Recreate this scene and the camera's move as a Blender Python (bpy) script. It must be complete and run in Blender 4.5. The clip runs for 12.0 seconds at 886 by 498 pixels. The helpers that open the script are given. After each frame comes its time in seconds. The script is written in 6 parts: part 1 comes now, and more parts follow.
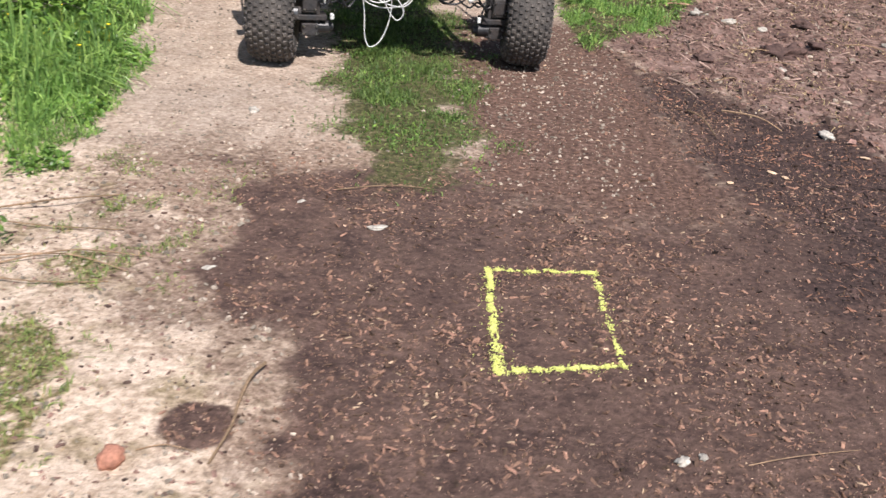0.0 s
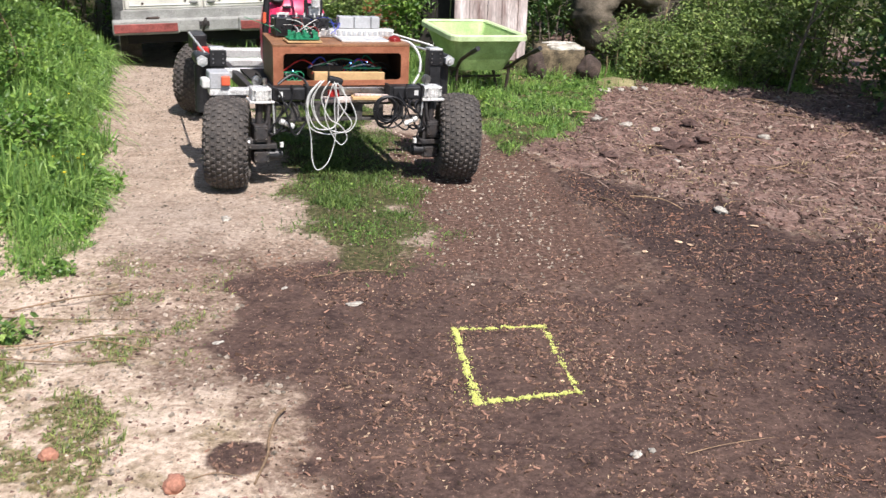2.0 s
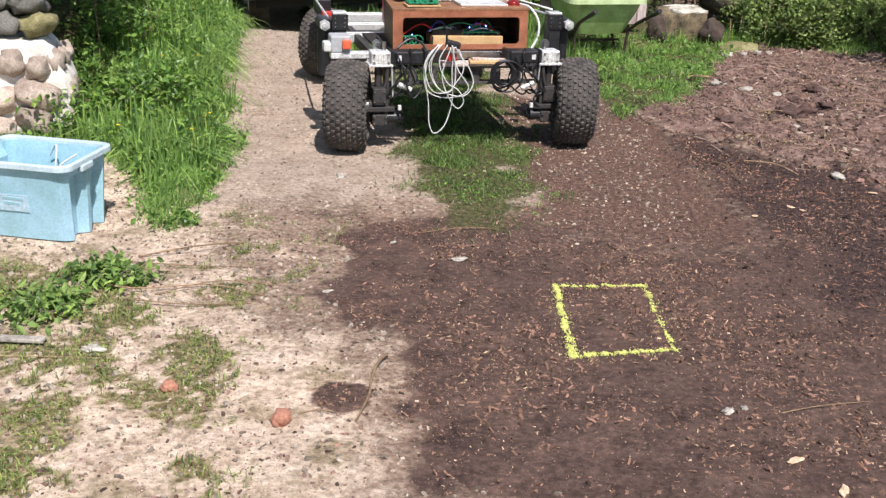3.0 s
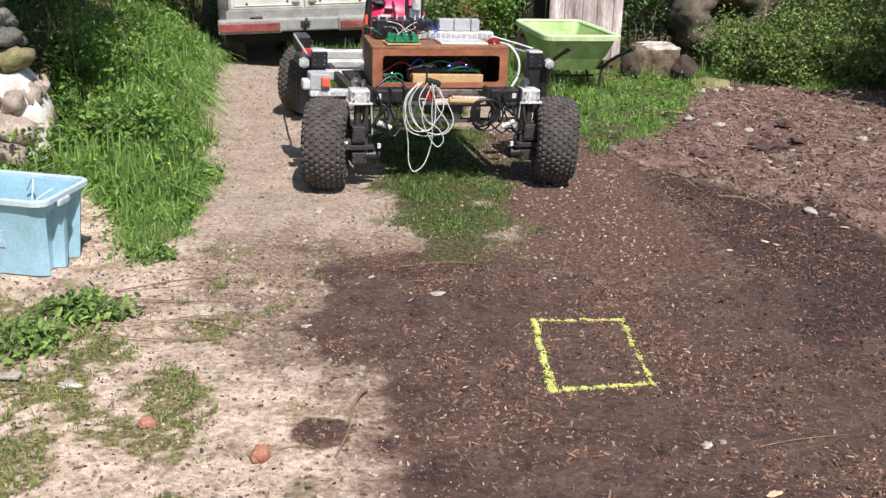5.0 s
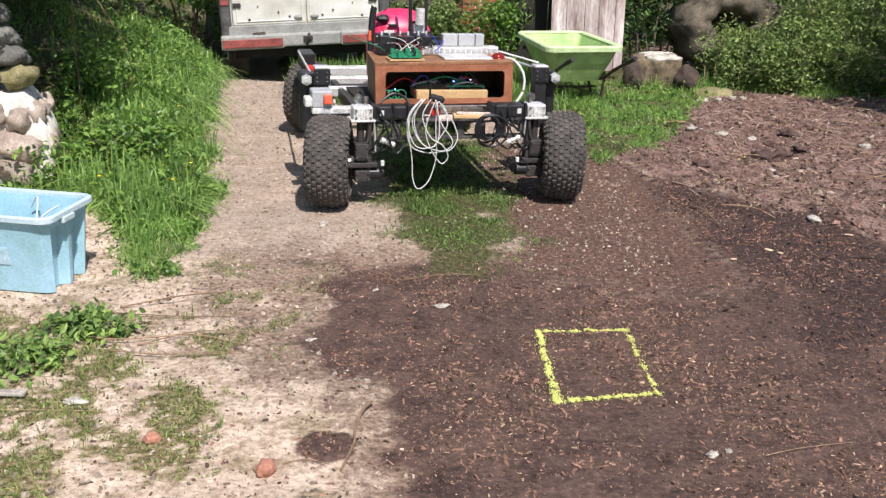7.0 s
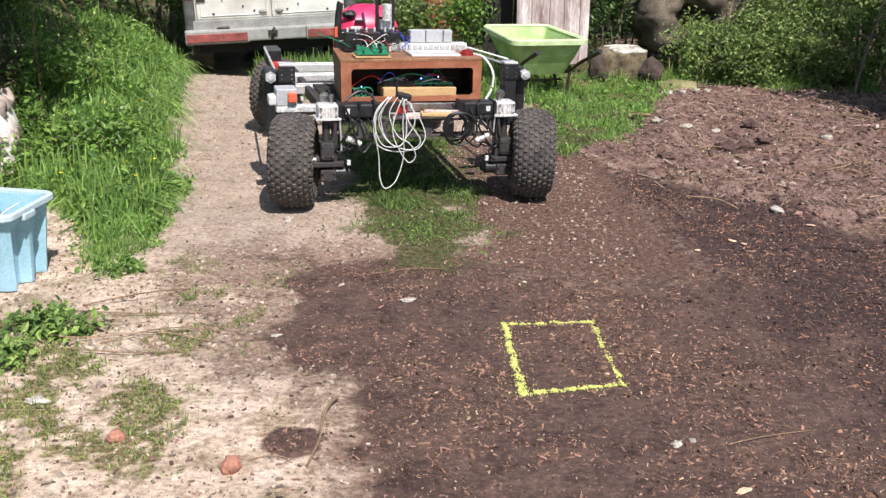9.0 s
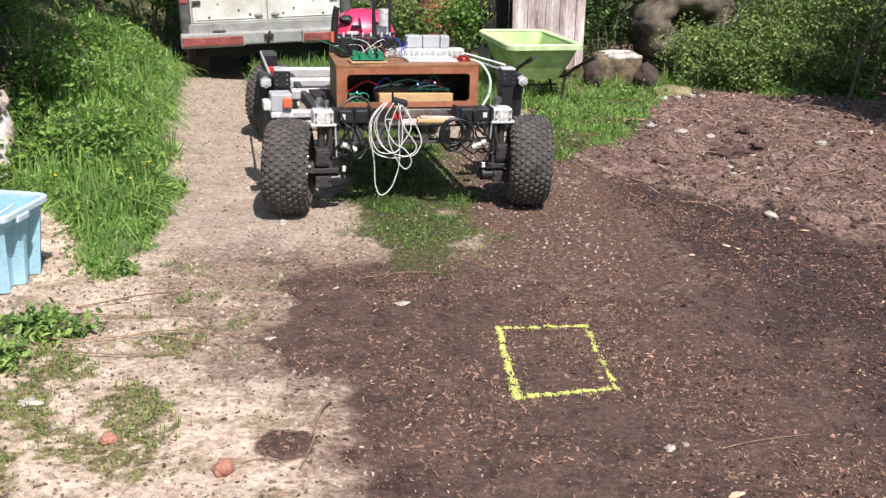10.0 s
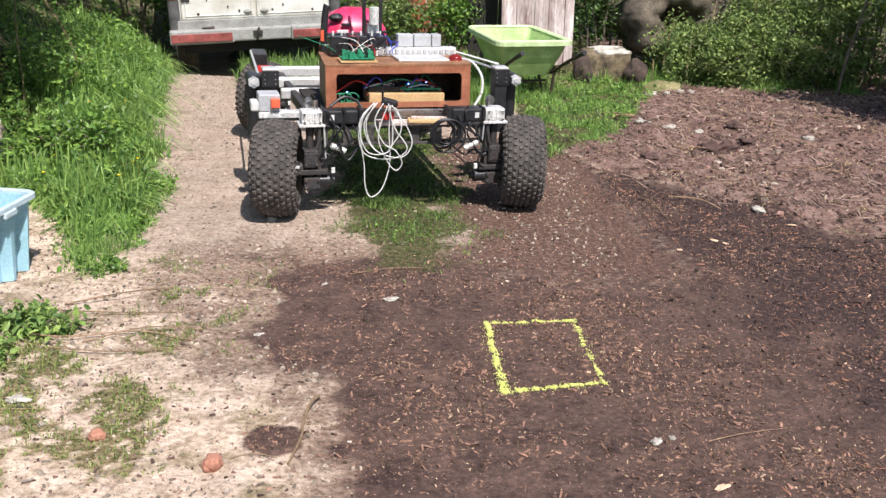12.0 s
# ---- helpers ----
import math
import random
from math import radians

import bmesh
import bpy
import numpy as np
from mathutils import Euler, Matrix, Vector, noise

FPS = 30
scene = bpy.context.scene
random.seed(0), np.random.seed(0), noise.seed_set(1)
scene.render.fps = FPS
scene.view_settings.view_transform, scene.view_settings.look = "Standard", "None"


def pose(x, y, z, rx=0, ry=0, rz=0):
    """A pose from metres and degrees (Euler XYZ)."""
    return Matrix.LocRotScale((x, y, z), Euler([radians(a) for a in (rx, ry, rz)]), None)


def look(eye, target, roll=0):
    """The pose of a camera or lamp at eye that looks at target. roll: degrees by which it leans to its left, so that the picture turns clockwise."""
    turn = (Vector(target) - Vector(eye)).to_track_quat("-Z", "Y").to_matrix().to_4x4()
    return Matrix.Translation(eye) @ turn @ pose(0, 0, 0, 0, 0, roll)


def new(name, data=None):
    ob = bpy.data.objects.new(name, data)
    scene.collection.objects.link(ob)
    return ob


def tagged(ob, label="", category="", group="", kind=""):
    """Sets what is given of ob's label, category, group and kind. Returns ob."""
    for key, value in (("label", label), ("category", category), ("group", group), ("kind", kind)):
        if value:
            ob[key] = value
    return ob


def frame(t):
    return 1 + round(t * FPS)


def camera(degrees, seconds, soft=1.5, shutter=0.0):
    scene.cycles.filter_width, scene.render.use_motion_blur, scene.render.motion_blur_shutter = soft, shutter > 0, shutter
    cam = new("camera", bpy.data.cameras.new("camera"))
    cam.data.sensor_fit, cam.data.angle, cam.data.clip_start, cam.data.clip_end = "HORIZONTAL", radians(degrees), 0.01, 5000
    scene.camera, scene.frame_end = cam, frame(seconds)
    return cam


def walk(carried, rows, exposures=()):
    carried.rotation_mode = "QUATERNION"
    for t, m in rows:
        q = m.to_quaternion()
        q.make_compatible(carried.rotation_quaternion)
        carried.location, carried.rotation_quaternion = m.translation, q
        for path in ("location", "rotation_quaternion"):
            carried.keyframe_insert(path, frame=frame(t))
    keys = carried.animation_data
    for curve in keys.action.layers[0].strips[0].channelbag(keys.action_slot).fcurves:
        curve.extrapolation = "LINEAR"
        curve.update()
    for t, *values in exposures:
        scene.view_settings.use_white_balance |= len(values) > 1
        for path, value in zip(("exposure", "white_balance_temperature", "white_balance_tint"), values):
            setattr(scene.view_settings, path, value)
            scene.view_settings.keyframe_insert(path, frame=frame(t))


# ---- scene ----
cam = camera(47.0, 12.0, soft=1.4, shutter=0.5)
PATH = [
    (0, look((0.135, 0.834, 1.650), (0.118, 2.625, 0.761), 5.73)),
    (0.5, look((0.049, 0.630, 1.679), (0.002, 2.435, 0.819), 5.46)),
    (1, look((0.043, 0.405, 1.695), (-0.093, 2.253, 0.942), 0.50)),
    (1.5, look((-0.059, 0.248, 1.670), (-0.017, 2.129, 0.992), -0.46)),
    (2, look((-0.083, 0.145, 1.689), (0.056, 2.032, 1.040), 3.31)),
    (2.5, look((-0.014, 0.067, 1.684), (-0.042, 1.951, 1.016), 3.27)),
    (3, look((-0.010, 0.022, 1.689), (-0.105, 1.885, 0.969), 2.23)),
    (5, look((-0.027, 0.011, 1.698), (-0.076, 1.900, 1.041), 2.68)),
    (5.5, look((-0.026, 0.011, 1.693), (-0.088, 1.899, 1.038), 2.19)),
    (6, look((-0.030, 0.009, 1.698), (-0.087, 1.899, 1.046), 2.68)),
    (6.5, look((-0.026, 0.013, 1.697), (-0.080, 1.907, 1.057), 2.55)),
    (7, look((-0.018, 0.005, 1.699), (-0.079, 1.901, 1.065), 1.88)),
    (9, look((0.000, 0.006, 1.699), (-0.001, 1.899, 1.056), 1.89)),
    (9.5, look((0.000, 0.000, 1.700), (0.000, 1.897, 1.065), 2.00)),
    (10, look((0.004, 0.002, 1.695), (0.012, 1.899, 1.061), 2.19)),
    (10.5, look((0.017, -0.004, 1.692), (0.044, 1.888, 1.046), 2.15)),
    (11, look((0.017, -0.002, 1.698), (0.056, 1.886, 1.040), 1.83)),
    (11.5, look((0.017, -0.004, 1.699), (0.054, 1.885, 1.043), 1.83)),
    (12, look((0.018, -0.010, 1.695), (0.043, 1.885, 1.055), 2.15)),
]
walk(cam, PATH, [(0, 0.40), (1, 0.36), (2.5, 0.40), (3, 0.28), (5, 0.20), (7, 0.27), (9.5, 0.36), (12, 0.38)])

# ---- world and sun ----
SUN_AZ, SUN_EL = 158.0, 56.0          # degrees: azimuth clockwise from +y, elevation
world = bpy.data.worlds.new("sky")
scene.world = world
world.use_nodes = True
_n = world.node_tree.nodes
_sky = _n.new("ShaderNodeTexSky")
_sky.sky_type = "NISHITA"
_sky.sun_disc = False
_sky.sun_elevation = radians(SUN_EL)
_sky.sun_rotation = radians(SUN_AZ)
_n["Background"].inputs["Strength"].default_value = 0.095
world.node_tree.links.new(_sky.outputs["Color"], _n["Background"].inputs["Color"])
sun_data = bpy.data.lights.new("sun", "SUN")
sun_data.energy, sun_data.angle, sun_data.color = 5.0, radians(0.5), (1.0, 0.935, 0.915)
sun = new("sun", sun_data)
_d = Vector((math.sin(radians(SUN_AZ)) * math.cos(radians(SUN_EL)), math.cos(radians(SUN_AZ)) * math.cos(radians(SUN_EL)), math.sin(radians(SUN_EL))))
sun.matrix_world = look(_d * 30, (0, 0, 0))

# ---- materials ----
def mat(name, base, rough=0.8, metal=0.0, var=0.25, scale=8.0, fine=90.0, bump=0.15, dist=0.004, tint=None, spec=0.4, island=0.0, leaf=0.0, rnd=0.0):
    """A surface with two scales of variation, relief, and a shift from piece to piece."""
    m = bpy.data.materials.new(name)
    m.use_nodes = True
    nt = m.node_tree
    N, L = nt.nodes, nt.links
    b = N["Principled BSDF"]
    co = N.new("ShaderNodeTexCoord")
    n1, n2 = N.new("ShaderNodeTexNoise"), N.new("ShaderNodeTexNoise")
    for n, s, d in ((n1, scale, 6), (n2, fine, 4)):
        n.inputs["Scale"].default_value, n.inputs["Detail"].default_value, n.inputs["Roughness"].default_value = s, d, 0.62
        L.new(co.outputs["Object"], n.inputs["Vector"])
    r1 = N.new("ShaderNodeValToRGB")
    t = tint or tuple(c * (1 - var) for c in base)
    r1.color_ramp.elements[0].position, r1.color_ramp.elements[1].position = 0.32, 0.68
    r1.color_ramp.elements[0].color, r1.color_ramp.elements[1].color = (*t, 1), (*(min(1, c * (1 + var * 0.5)) for c in base), 1)
    L.new(n1.outputs["Fac"], r1.inputs["Fac"])
    mr = N.new("ShaderNodeMapRange")
    mr.inputs["From Min"].default_value, mr.inputs["From Max"].default_value = 0.3, 0.7
    mr.inputs["To Min"].default_value, mr.inputs["To Max"].default_value = 1 - var, 1 + var
    L.new(n2.outputs["Fac"], mr.inputs["Value"])
    hsv = N.new("ShaderNodeHueSaturation")
    L.new(r1.outputs["Color"], hsv.inputs["Color"])
    if island or rnd:
        src = N.new("ShaderNodeNewGeometry").outputs["Random Per Island"] if island else N.new("ShaderNodeObjectInfo").outputs["Random"]
        amp = island or rnd
        m2 = N.new("ShaderNodeMapRange")
        m2.inputs["To Min"].default_value, m2.inputs["To Max"].default_value = 1 - amp, 1 + amp
        L.new(src, m2.inputs["Value"])
        mm = N.new("ShaderNodeMath")
        mm.operation = "MULTIPLY"
        L.new(mr.outputs["Result"], mm.inputs[0])
        L.new(m2.outputs["Result"], mm.inputs[1])
        L.new(mm.outputs["Value"], hsv.inputs["Value"])
        m3 = N.new("ShaderNodeMapRange")
        hs = 0.06 if leaf else 0.012
        m3.inputs["To Min"].default_value, m3.inputs["To Max"].default_value = 0.5 + 0.5 * hs * amp, 0.5 - hs * amp
        L.new(src, m3.inputs["Value"])
        L.new(m3.outputs["Result"], hsv.inputs["Hue"])
    else:
        L.new(mr.outputs["Result"], hsv.inputs["Value"])
    L.new(hsv.outputs["Color"], b.inputs["Base Color"])
    b.inputs["Metallic"].default_value = metal
    b.inputs["Specular IOR Level"].default_value = spec
    rr = N.new("ShaderNodeMapRange")
    rr.inputs["To Min"].default_value, rr.inputs["To Max"].default_value = max(0.05, rough - 0.12), min(1, rough + 0.12)
    L.new(n1.outputs["Fac"], rr.inputs["Value"])
    L.new(rr.outputs["Result"], b.inputs["Roughness"])
    if bump:
        bp = N.new("ShaderNodeBump")
        bp.inputs["Strength"].default_value, bp.inputs["Distance"].default_value = bump, dist
        L.new(n2.outputs["Fac"], bp.inputs["Height"])
        L.new(bp.outputs["Normal"], b.inputs["Normal"])
    if leaf:
        tr = N.new("ShaderNodeBsdfTranslucent")
        mx = N.new("ShaderNodeMixShader")
        mx.inputs["Fac"].default_value = leaf
        L.new(hsv.outputs["Color"], tr.inputs["Color"])
        L.new(b.outputs["BSDF"], mx.inputs[1])
        L.new(tr.outputs["BSDF"], mx.inputs[2])
        L.new(mx.outputs["Shader"], N["Material Output"].inputs["Surface"])
    return m


M_rubber = mat("rubber", (0.080, 0.070, 0.062), 0.85, var=0.35, scale=14, tint=(0.035, 0.032, 0.03), bump=0.2)
M_knob = mat("dusty_rubber", (0.118, 0.102, 0.090), 0.88, var=0.35, scale=14, tint=(0.05, 0.045, 0.042), bump=0.2)
M_black = mat("black_paint", (0.022, 0.022, 0.024), 0.42, var=0.4, scale=20, bump=0.05)
M_blackrough = mat("black_steel", (0.03, 0.03, 0.032), 0.6, var=0.5, scale=18, tint=(0.05, 0.04, 0.035), bump=0.1)
M_dusty = mat("dusty_steel", (0.10, 0.092, 0.085), 0.7, metal=0.2, var=0.5, scale=16, tint=(0.035, 0.033, 0.032), bump=0.1)
M_alu = mat("aluminium", (0.80, 0.80, 0.78), 0.42, metal=0.55, var=0.2, scale=14, bump=0.05)
M_cast = mat("cast_alloy", (0.78, 0.77, 0.74), 0.5, metal=0.35, var=0.4, scale=45, fine=160, bump=0.4, dist=0.006)
M_steel = mat("steel", (0.5, 0.5, 0.5), 0.3, metal=1.0, var=0.2, scale=20, bump=0.03)
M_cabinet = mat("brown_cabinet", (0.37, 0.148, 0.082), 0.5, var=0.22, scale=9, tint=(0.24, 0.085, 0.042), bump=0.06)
# Side and back panels: about a third of the front frame's brown.
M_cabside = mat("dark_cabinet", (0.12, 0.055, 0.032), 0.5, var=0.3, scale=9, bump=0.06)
M_cabtop = mat("cabinet_top", (0.30, 0.15, 0.075), 0.55, var=0.35, scale=7, tint=(0.17, 0.08, 0.04), bump=0.06)
M_inside = mat("cabinet_inside", (0.03, 0.022, 0.018), 0.8, var=0.3)
M_pine = mat("pine", (0.62, 0.42, 0.21), 0.6, var=0.15, scale=6, tint=(0.5, 0.32, 0.15))
M_white = mat("white_cable", (0.66, 0.66, 0.63), 0.5, var=0.12, scale=20, bump=0)
M_wire = mat("black_cable", (0.018, 0.018, 0.02), 0.45, var=0.3, bump=0)
M_red = mat("red_plastic", (0.55, 0.035, 0.03), 0.4, var=0.2, bump=0)
M_orange = mat("orange_plastic", (0.75, 0.13, 0.06), 0.45, var=0.15, bump=0)
M_pink = mat("pink_plastic", (0.72, 0.06, 0.17), 0.35, var=0.3, scale=12, tint=(0.55, 0.02, 0.07), bump=0.05)
M_blue = mat("blue_wire", (0.05, 0.08, 0.5), 0.4, var=0.2, bump=0)
M_pcb = mat("circuit_board", (0.03, 0.26, 0.13), 0.45, var=0.5, scale=60, bump=0.2)
M_greypl = mat("grey_plastic", (0.42, 0.43, 0.44), 0.5, var=0.15, scale=12, bump=0.03)
M_dome = mat("dark_red_dome", (0.22, 0.015, 0.012), 0.2, var=0.2, bump=0)
M_barrow = mat("green_tray", (0.42, 0.58, 0.24), 0.5, var=0.24, scale=5, tint=(0.25, 0.36, 0.13), bump=0.1)
M_barrowrim = mat("bleached_green_rim", (0.60, 0.72, 0.42), 0.55, var=0.16, scale=9, tint=(0.45, 0.58, 0.28), bump=0.1)
M_rust = mat("dark_tube", (0.06, 0.042, 0.034), 0.7, var=0.45, scale=16, bump=0.2)
M_crate = mat("blue_crate", (0.36, 0.58, 0.71), 0.5, var=0.13, scale=6, tint=(0.27, 0.47, 0.52), bump=0.06)
M_craterim = mat("faded_crate_rim", (0.50, 0.62, 0.67), 0.55, var=0.15, scale=9, bump=0.06)
M_cratelabel = mat("faded_print", (0.45, 0.62, 0.72), 0.6, var=0.2, scale=20, bump=0)
M_van = mat("white_van", (0.74, 0.74, 0.70), 0.4, var=0.14, scale=3, tint=(0.52, 0.50, 0.43), bump=0.04)
M_vangrey = mat("grey_bumper", (0.33, 0.33, 0.31), 0.6, var=0.3, scale=6, bump=0.08)
# Mottled dark grey of the van's rear corner panels.
M_vandark = mat("grimy_corner", (0.10, 0.10, 0.098), 0.6, var=0.5, scale=6, bump=0.08)
M_lens = mat("red_reflector", (0.32, 0.09, 0.08), 0.4, var=0.45, scale=9, bump=0.03)
M_under = mat("van_underside", (0.02, 0.019, 0.018), 0.9, var=0.3)
M_limestone = mat("wall_stone", (0.50, 0.42, 0.35), 0.9, var=0.3, scale=7, tint=(0.25, 0.19, 0.15), bump=0.6, dist=0.012, rnd=0.35)
M_mortar = mat("lime_mortar", (0.80, 0.76, 0.69), 0.92, var=0.2, scale=9, tint=(0.52, 0.48, 0.42), bump=0.6, dist=0.012)
# Grey of the wall's upper stones, darkened to hold the shade up there.
M_greyrock = mat("grey_rock", (0.15, 0.145, 0.13), 0.9, var=0.45, scale=8, tint=(0.13, 0.13, 0.11), bump=0.6, dist=0.012, rnd=0.25)
M_block = mat("stained_block", (0.20, 0.155, 0.095), 0.9, var=0.55, scale=11, tint=(0.045, 0.036, 0.024), bump=0.5, dist=0.01)
M_cap = mat("flaking_limewash", (0.72, 0.69, 0.60), 0.92, var=0.3, scale=13, tint=(0.16, 0.13, 0.09), bump=0.6, dist=0.012)
M_litter = mat("dead_litter", (0.29, 0.205, 0.16), 0.85, var=0.4, scale=12, bump=0.1, island=0.65)
M_shred = mat("bark_shred", (0.26, 0.135, 0.085), 0.85, var=0.4, scale=12, bump=0.1, island=0.6)
M_root = mat("dark_root", (0.075, 0.045, 0.038), 0.9, var=0.4, scale=20, bump=0.2, rnd=0.4)
M_wilt = mat("wilting_leaf", (0.20, 0.33, 0.085), 0.5, var=0.35, scale=6, bump=0, island=0.5, leaf=0.35)
M_boulder = mat("dark_boulder", (0.085, 0.06, 0.048), 0.95, var=0.5, scale=14, tint=(0.035, 0.026, 0.022), bump=0.7, dist=0.012)
M_stump = mat("mossy_stump", (0.17, 0.14, 0.105), 0.95, var=0.6, scale=7, tint=(0.05, 0.042, 0.028), bump=0.7, dist=0.015)
M_darkclod = mat("damp_clod", (0.085, 0.052, 0.043), 0.95, var=0.4, scale=20, bump=0.4, island=0.7)
M_mossrock = mat("mossy_rock", (0.26, 0.23, 0.12), 0.95, var=0.4, scale=9, tint=(0.14, 0.13, 0.05), bump=0.5, dist=0.01)
M_brick = mat("red_brick", (0.40, 0.13, 0.07), 0.9, var=0.35, scale=12, bump=0.4, rnd=0.25)
M_oldwood = mat("weathered_paint_wood", (0.64, 0.55, 0.50), 0.8, var=0.5, scale=11, tint=(0.27, 0.17, 0.14), bump=0.3, rnd=0.2)


def grained(m, stretch):
    """Draws a material's pattern out along z, as grain and peeling strips run."""
    N, L = m.node_tree.nodes, m.node_tree.links
    mp = N.new("ShaderNodeMapping")
    mp.inputs["Scale"].default_value = (1, 1, stretch)
    co = next(n for n in N if n.bl_idname == "ShaderNodeTexCoord")
    L.new(co.outputs["Object"], mp.inputs["Vector"])
    for n in N:
        if n.bl_idname == "ShaderNodeTexNoise":
            L.new(mp.outputs["Vector"], n.inputs["Vector"])
    return m


M_peel = grained(mat("peeling_boards", (0.74, 0.66, 0.63), 0.8, var=0.35, scale=9, fine=60, tint=(0.20, 0.11, 0.09), bump=0.4, rnd=0.15), 0.16)
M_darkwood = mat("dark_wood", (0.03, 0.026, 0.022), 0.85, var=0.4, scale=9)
M_bark = mat("bark", (0.18, 0.15, 0.115), 0.9, var=0.5, scale=20, bump=0.4)
M_twig = mat("dry_twig", (0.30, 0.20, 0.12), 0.85, var=0.4, scale=20, bump=0.2, rnd=0.3)
M_grass = mat("grass_blade", (0.25, 0.425, 0.115), 0.36, var=0.3, scale=3, bump=0, island=0.45, leaf=0.42)
M_short = mat("short_grass", (0.145, 0.24, 0.065), 0.5, var=0.35, scale=4, bump=0, island=0.45, leaf=0.3)
M_straw = mat("dry_straw", (0.42, 0.32, 0.17), 0.8, var=0.3, scale=9, bump=0, island=0.4)
M_leaf = mat("bramble_leaf", (0.165, 0.315, 0.062), 0.42, var=0.35, scale=3, bump=0, island=0.5, leaf=0.35)
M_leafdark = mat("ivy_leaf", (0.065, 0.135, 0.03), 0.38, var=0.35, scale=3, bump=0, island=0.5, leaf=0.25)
M_leafpale = mat("privet_leaf", (0.225, 0.33, 0.10), 0.42, var=0.3, scale=3, bump=0, island=0.5, leaf=0.35)
M_yellow = mat("buttercup", (0.85, 0.62, 0.02), 0.5, var=0.1, bump=0)
M_chip = mat("bark_chip", (0.20, 0.118, 0.078), 0.85, var=0.4, scale=20, bump=0.1, island=0.75)
M_crumb = mat("bark_crumb", (0.20, 0.135, 0.10), 0.9, var=0.4, scale=20, bump=0.1, island=0.85)
M_palechip = mat("pale_chip", (0.52, 0.37, 0.24), 0.85, var=0.3, scale=20, bump=0.1, island=0.4)
M_pebble = mat("pebble", (0.36, 0.30, 0.235), 0.9, var=0.35, scale=12, bump=0.2, island=0.6)
M_clod = mat("earth_clod", (0.18, 0.112, 0.088), 0.95, var=0.4, scale=20, bump=0.4, island=0.65)
M_tuft = mat("yard_tuft", (0.235, 0.315, 0.095), 0.5, var=0.35, scale=4, bump=0, island=0.5, leaf=0.3)
M_paint = mat("spray_paint", (0.70, 0.73, 0.22), 0.8, var=0.35, scale=30, fine=200, bump=0.3)
M_whitestone = mat("white_stone", (0.42, 0.385, 0.33), 0.9, var=0.35, scale=20, bump=0.4, rnd=0.15)
M_redstone = mat("brick_lump", (0.40, 0.19, 0.125), 0.9, var=0.3, scale=16, bump=0.4, rnd=0.2)


# ---- helpers for building ----
def mesh_of(name, bm, material, smooth=False):
    me = bpy.data.meshes.new(name)
    bm.normal_update()
    bm.to_mesh(me)
    bm.free()
    me.materials.append(material)
    if smooth:
        for p in me.polygons:
            p.use_smooth = True
    return me


def part(name, bm, material, parent=None, label="", smooth=False, m=None):
    ob = new(name, mesh_of(name, bm, material, smooth))
    ob.parent = parent
    if m is not None:
        ob.matrix_basis = m
    if label:
        tagged(ob, label)
    return ob


def thing(name, label, category, m=None, group="", kind=""):
    ob = new(name)
    ob.empty_display_size = 0.1
    if m is not None:
        ob.matrix_basis = m
    return tagged(ob, label, category, group, kind)


def box(bm, x0, x1, y0, y1, z0, z1, bev=0.0, m=None):
    r = bmesh.ops.create_cube(bm, size=1.0)
    vs = r["verts"]
    for v in vs:
        v.co = Vector((x0 + (v.co.x + 0.5) * (x1 - x0), y0 + (v.co.y + 0.5) * (y1 - y0), z0 + (v.co.z + 0.5) * (z1 - z0)))
        if m is not None:
            v.co = m @ v.co
    if bev:
        es = list({e for v in vs for e in v.link_edges})
        bmesh.ops.bevel(bm, geom=es, offset=bev, segments=2, affect="EDGES", profile=0.5)
    return bm


def cyl(bm, a, b, r, r2=None, n=14, caps=True):
    a, b = Vector(a), Vector(b)
    m = Matrix.Translation((a + b) / 2) @ (b - a).to_track_quat("Z", "Y").to_matrix().to_4x4()
    bmesh.ops.create_cone(bm, cap_ends=caps, segments=n, radius1=r, radius2=r if r2 is None else r2, depth=(b - a).length, matrix=m)
    return bm


def tube(bm, pts, r, n=7, r_end=None):
    """A round tube through the points, in bends smoothed by Catmull-Rom."""
    P = [Vector(p) for p in pts]
    Q = []
    for i in range(len(P) - 1):
        p0, p1, p2, p3 = P[max(i - 1, 0)], P[i], P[i + 1], P[min(i + 2, len(P) - 1)]
        k = 6 if len(P) > 2 else 1
        for j in range(k):
            t = j / k
            Q.append(0.5 * ((2 * p1) + (p2 - p0) * t + (2 * p0 - 5 * p1 + 4 * p2 - p3) * t * t + (3 * p1 - p0 - 3 * p2 + p3) * t ** 3))
    Q.append(P[-1])
    rings = []
    ref = Vector((0.3, 0.2, 0.93))
    for i, q in enumerate(Q):
        d = (Q[min(i + 1, len(Q) - 1)] - Q[max(i - 1, 0)]).normalized()
        u = d.cross(ref)
        if u.length < 0.05:
            u = d.cross(Vector((1, 0, 0)))
        u.normalize()
        w = d.cross(u)
        rr = r if r_end is None else r + (r_end - r) * i / (len(Q) - 1)
        rings.append([bm.verts.new(q + rr * (math.cos(2 * math.pi * k / n) * u + math.sin(2 * math.pi * k / n) * w)) for k in range(n)])
    for a, b in zip(rings, rings[1:]):
        for k in range(n):
            bm.faces.new((a[k], a[(k + 1) % n], b[(k + 1) % n], b[k]))
    bm.faces.new(rings[0][::-1])
    bm.faces.new(rings[-1])
    return bm


